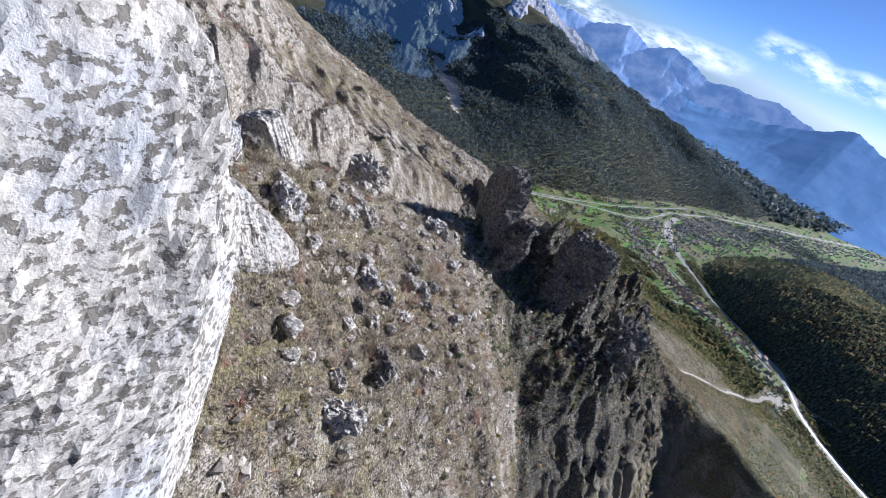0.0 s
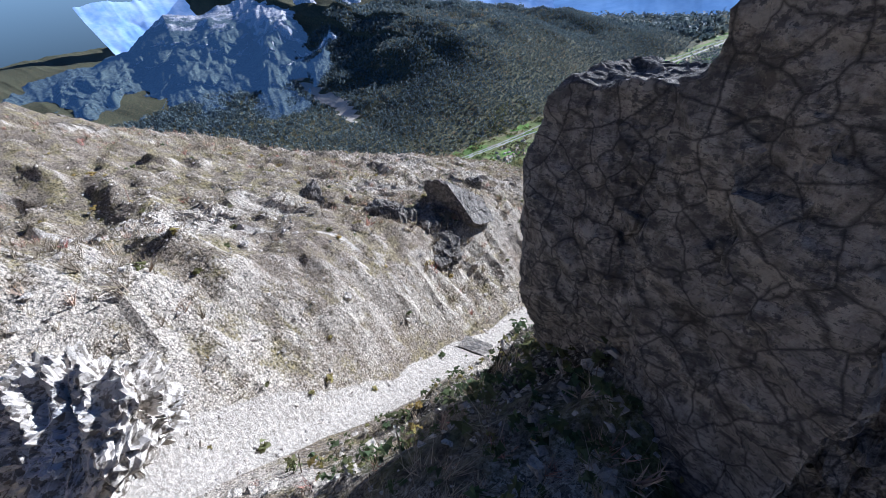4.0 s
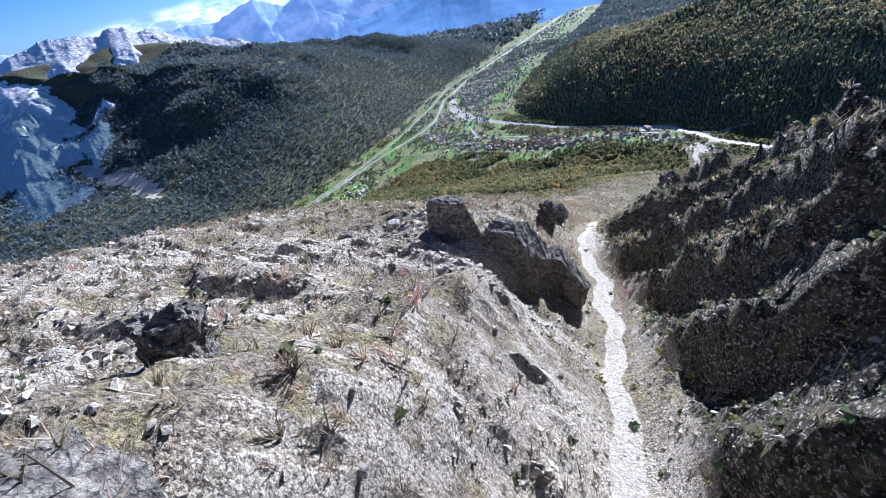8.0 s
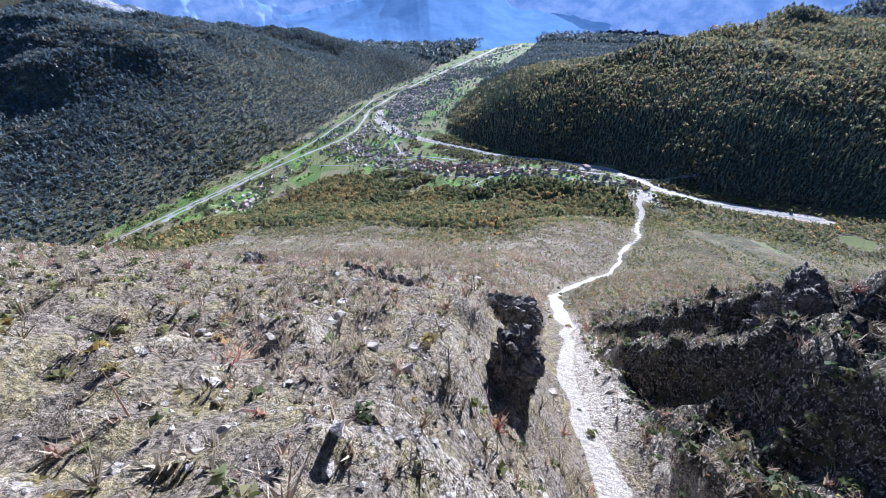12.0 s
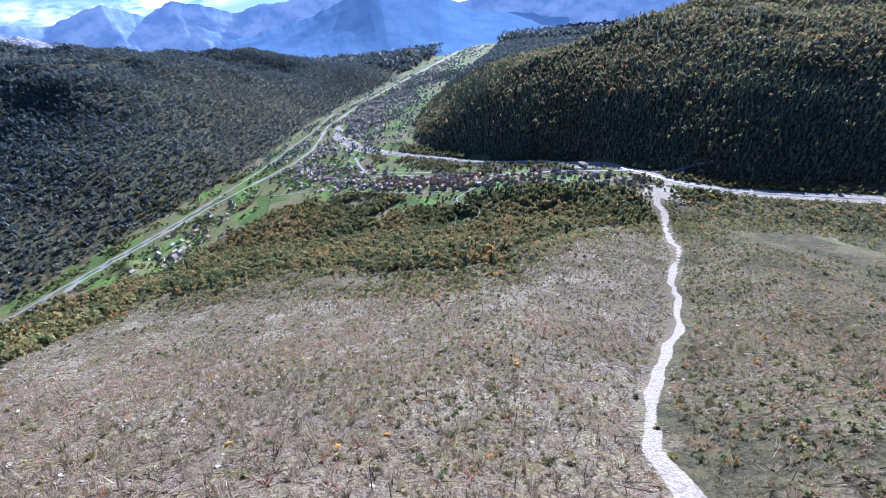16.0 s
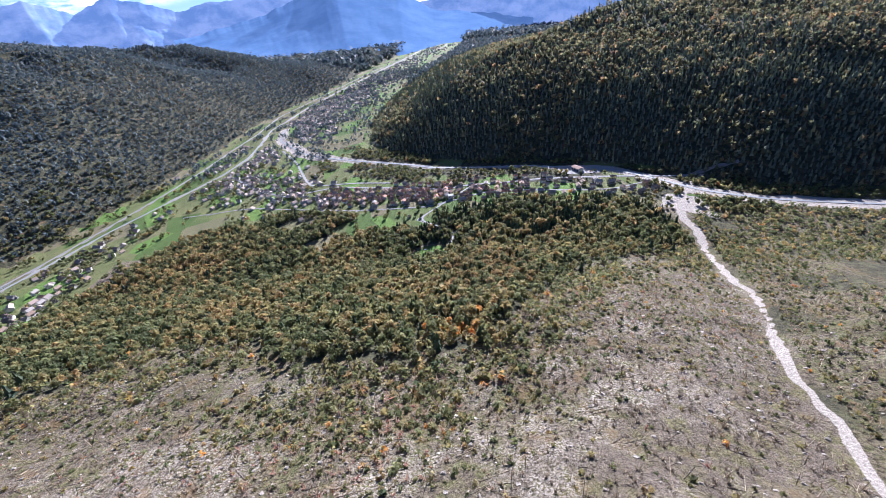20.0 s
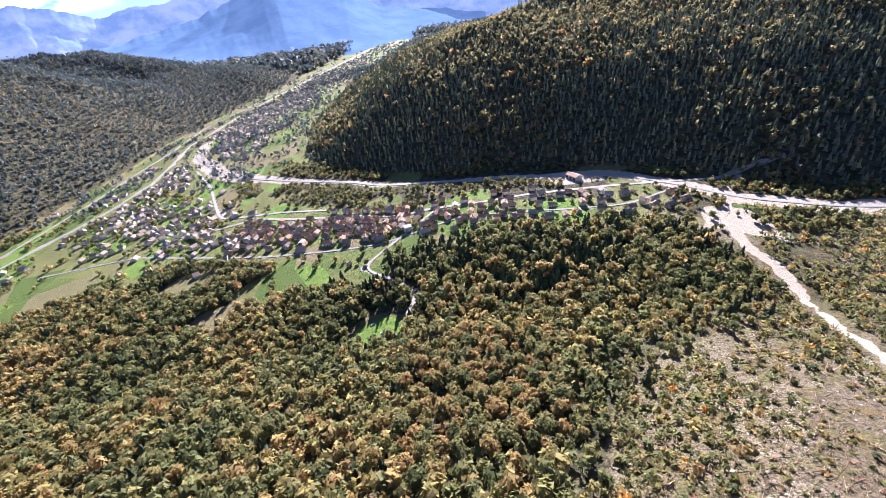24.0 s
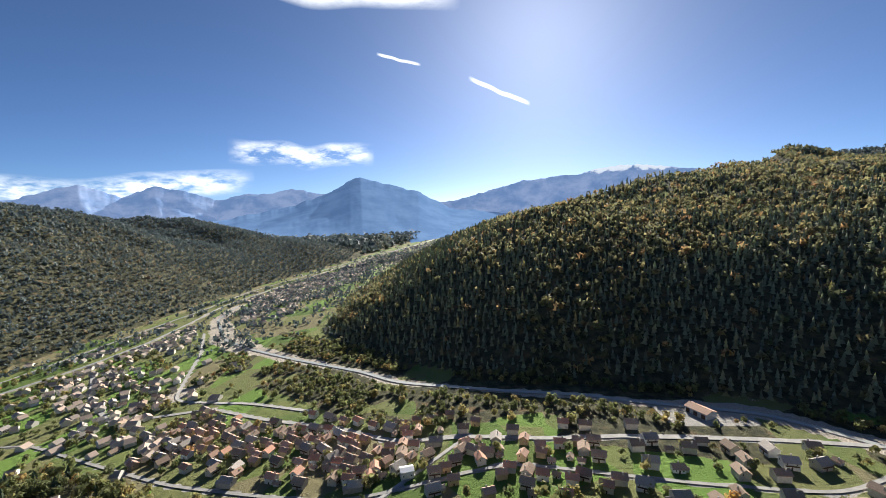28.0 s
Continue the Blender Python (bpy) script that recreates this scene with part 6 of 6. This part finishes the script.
pale = new("village_hall")
part("wall", body_mesh(8, 6.5, 4.6, 5.6), WALLS[1], pale)
part("roof", roof_mesh(8, 6.5, 4.6, 5.6, 0.4), SHEET, pale, "bright pale sheet roof")
for k in (-1, 1):
    window_part(k * 2.4, -3.25, 2.0, True, pale, False)
pale.matrix_basis = pose(-13, 127, float(ground_height(-13, 127)) + 0.3, 0, 0, 15) @ Matrix.Scale(HOUSE * 1.1, 4)
tagged(pale, "white building with a bright pale sheet roof", "house")

red = house(9, 7, 4.6, 6.4, WALLS[2], ROOFS[1], 31, False)
red.matrix_basis = pose(137, 112, float(ground_height(137, 112)) + 0.3, 0, 0, 10) @ Matrix.Scale(HOUSE * 1.1, 4)
tagged(red, "ochre building with a red roof near the bridge", "house")

hut = house(4.6, 3.8, 2.5, 3.9, WALLS[3], ROOFS[2], 33, False, False, "meadow_hut")
hut.matrix_basis = pose(-29, 43, float(ground_height(-29, 43)) + 0.2, 0, 0, 20) @ Matrix.Scale(HOUSE * 1.1, 4)
tagged(hut, "grey stone hut standing in a small forest meadow", "hut")
bed = new("paved_plot")
box_part("slab", (-1.6, 1.6, -1.0, 1.0, -0.2, 0.12), WALLS[1], bed)
box_part("kerb", (-1.75, 1.75, -1.15, -1.0, -0.2, 0.25), WALLS[3], bed)
bed.matrix_basis = pose(-34, 52, float(ground_height(-34, 52)) + 0.05, 0, 0, 15) @ Matrix.Scale(HOUSE * 1.1, 4)
tagged(bed, "small white paved plot in the forest meadow", "paving")
sty = house(4.2, 3.6, 2.4, 3.6, WALLS[0], ROOFS[0], 35, False, False, "meadow_hut")
sty.matrix_basis = pose(-46, 104, float(ground_height(-46, 104)) + 0.2, 0, 0, 40) @ Matrix.Scale(HOUSE * 1.1, 4)
tagged(sty, "small hut with a dark roof beside a sloping meadow", "hut")

# small far houses of the next towns down the valley
verts, faces = [], []
rng = random.Random(91)
for n in range(2200):
    k = rng.random() ** 0.8
    s = k * (TOWN.shape[1] - 1)
    i = min(int(s), TOWN.shape[1] - 2)
    x = TOWN[0, i] + (s - i) * (TOWN[0, i + 1] - TOWN[0, i]) + rng.gauss(0, 30 + 20 * k)
    y = TOWN[1, i] + (s - i) * (TOWN[1, i + 1] - TOWN[1, i]) + rng.gauss(0, 22)
    if n % 8 == 0:
        x = rng.uniform(-350, -120)
        y = rng.uniform(-60, 260) if x < -295 else float(np.interp(x, VILLAGE[0], VILLAGE[1])) + rng.gauss(6, 30)
    if (n % 8 and y < 330) or not free(x, y, 1.6) or float(forest(np.array(x), np.array(y))) > 0.4 or float(to_line(x, y, MAIN_RIVER)[0]) < 14 or float(to_line(x, y, HIGHWAY)[0]) < 10 or float(to_line(x, y, SIDE_RIVER)[0]) < 20:
        continue
    if max(float(side_height(x, y)), float(far_side_height(x, y))) > float(floor_height(x, y)) + 1:
        continue
    a, l, w, e = rng.uniform(0, 6.28), rng.uniform(1.6, 2.6), rng.uniform(1.5, 2.1), rng.uniform(2.2, 3.2)
    c, s2, z = math.cos(a), math.sin(a), float(floor_height(x, y)) - 1
    b = len(verts)
    for u in (-l, l):
        for v, h in ((-w, 0), (w, 0), (w + 0.5, e), (0, e + 1.4), (-w - 0.5, e)):
            verts.append((x + u * c - v * s2, y + u * s2 + v * c, z + h))
    faces += [(b, b + 5, b + 9), (b, b + 9, b + 4), (b + 4, b + 9, b + 8), (b + 4, b + 8, b + 3), (b + 3, b + 8, b + 7), (b + 3, b + 7, b + 2), (b + 1, b + 2, b + 7), (b + 1, b + 7, b + 6), (b, b + 4, b + 3), (b, b + 3, b + 2), (b, b + 2, b + 1), (b + 5, b + 8, b + 9), (b + 5, b + 7, b + 8), (b + 5, b + 6, b + 7)]
m, nt, b = material("town_plaster_and_tiles", 0.85, 0.3)
up = node(nt, "SeparateXYZ", {0: node(nt, "NewGeometry").outputs["Normal"]}).outputs[2]
isle = node(nt, "NewGeometry").outputs["Random Per Island"]
tiles = blend(nt, isle, (0.30, 0.26, 0.22), (0.56, 0.42, 0.33))
nt.links.new(blend(nt, remap(nt, up, 0.3, 0.35), (0.66, 0.62, 0.55), tiles), b.inputs["Base Color"])
tagged(new("far_town", mesh_of("far_town", verts, faces, m)), "pale houses with red and brown roofs of distant towns", "houses", kind="stuff")


# ---- roads and water as ribbons on the land ----
def ribbon(name, line, half, lift, mat, label, category, sides=3):
    pts = []
    for (ax, ay), (bx, by) in zip(line.T[:-1], line.T[1:]):
        n = max(2, int(math.hypot(bx - ax, by - ay) / 4))
        pts += [(ax + (bx - ax) * k / n, ay + (by - ay) * k / n) for k in range(n)]
    p = np.array(pts + [tuple(line.T[-1])])
    for _ in range(6):
        p[1:-1] = 0.5 * p[1:-1] + 0.25 * (p[:-2] + p[2:])
    d = np.gradient(p, axis=0)
    d /= np.linalg.norm(d, axis=1)[:, None]
    out = np.stack([-d[:, 1], d[:, 0]], -1)
    across = np.linspace(-1, 1, sides)
    q = p[:, None] + out[:, None] * across[None, :, None] * half
    z = ground_height(q[..., 0], q[..., 1])
    z = np.maximum(z, z.mean(1, keepdims=True)) + lift
    top = np.concatenate([q, z[..., None]], -1)
    idx = np.arange(len(p) * sides).reshape(len(p), sides)
    f = np.stack([idx[:-1, :-1], idx[:-1, 1:], idx[1:, 1:], idx[1:, :-1]], -1).reshape(-1, 4)[:, ::-1]
    return tagged(new(name, mesh_of(name, top.reshape(-1, 3), f, mat, True)), label, category, kind="structure")


WATER = material("shallow_river_water", 0.4, 0.4)[0]
WATER.node_tree.nodes["Principled BSDF"].inputs["Base Color"].default_value = (0.36, 0.37, 0.35, 1)
bump(WATER.node_tree, WATER.node_tree.nodes["Principled BSDF"], noise_at(WATER.node_tree, 0.8, 4), 0.5, 0.3)
ribbon("road_main", HIGHWAY, 1.4, 0.5, ASPHALT, "pale two-lane valley road", "road")
ribbon("road_village", VILLAGE_ROAD, 1.15, 0.25, ASPHALT, "grey village road between the houses", "road")
ribbon("road_field", FIELD_ROAD, 1.0, 0.25, ASPHALT, "pale lane round the green field", "road")
ribbon("road_back", BACK_LANE, 0.7, 0.25, ASPHALT, "narrow grey lane behind the houses", "road")
ribbon("track", LANE, 0.7, 0.2, ASPHALT, "narrow pale track through the wood", "track")
ribbon("water_side_river", SIDE_RIVER, 1.3, 0.25, WATER, "shallow grey-blue river braiding over gravel", "river")
ribbon("water_main_river", MAIN_RIVER, 1.5, 0.3, WATER, "pale river in a gravel bed", "river")


# ---- from plan units to metres ----
for ob in scene.objects:
    if ob.parent is None and ob is not cam and ob is not sun:
        ob.matrix_basis = Matrix.Scale(UNIT, 4) @ ob.matrix_basis
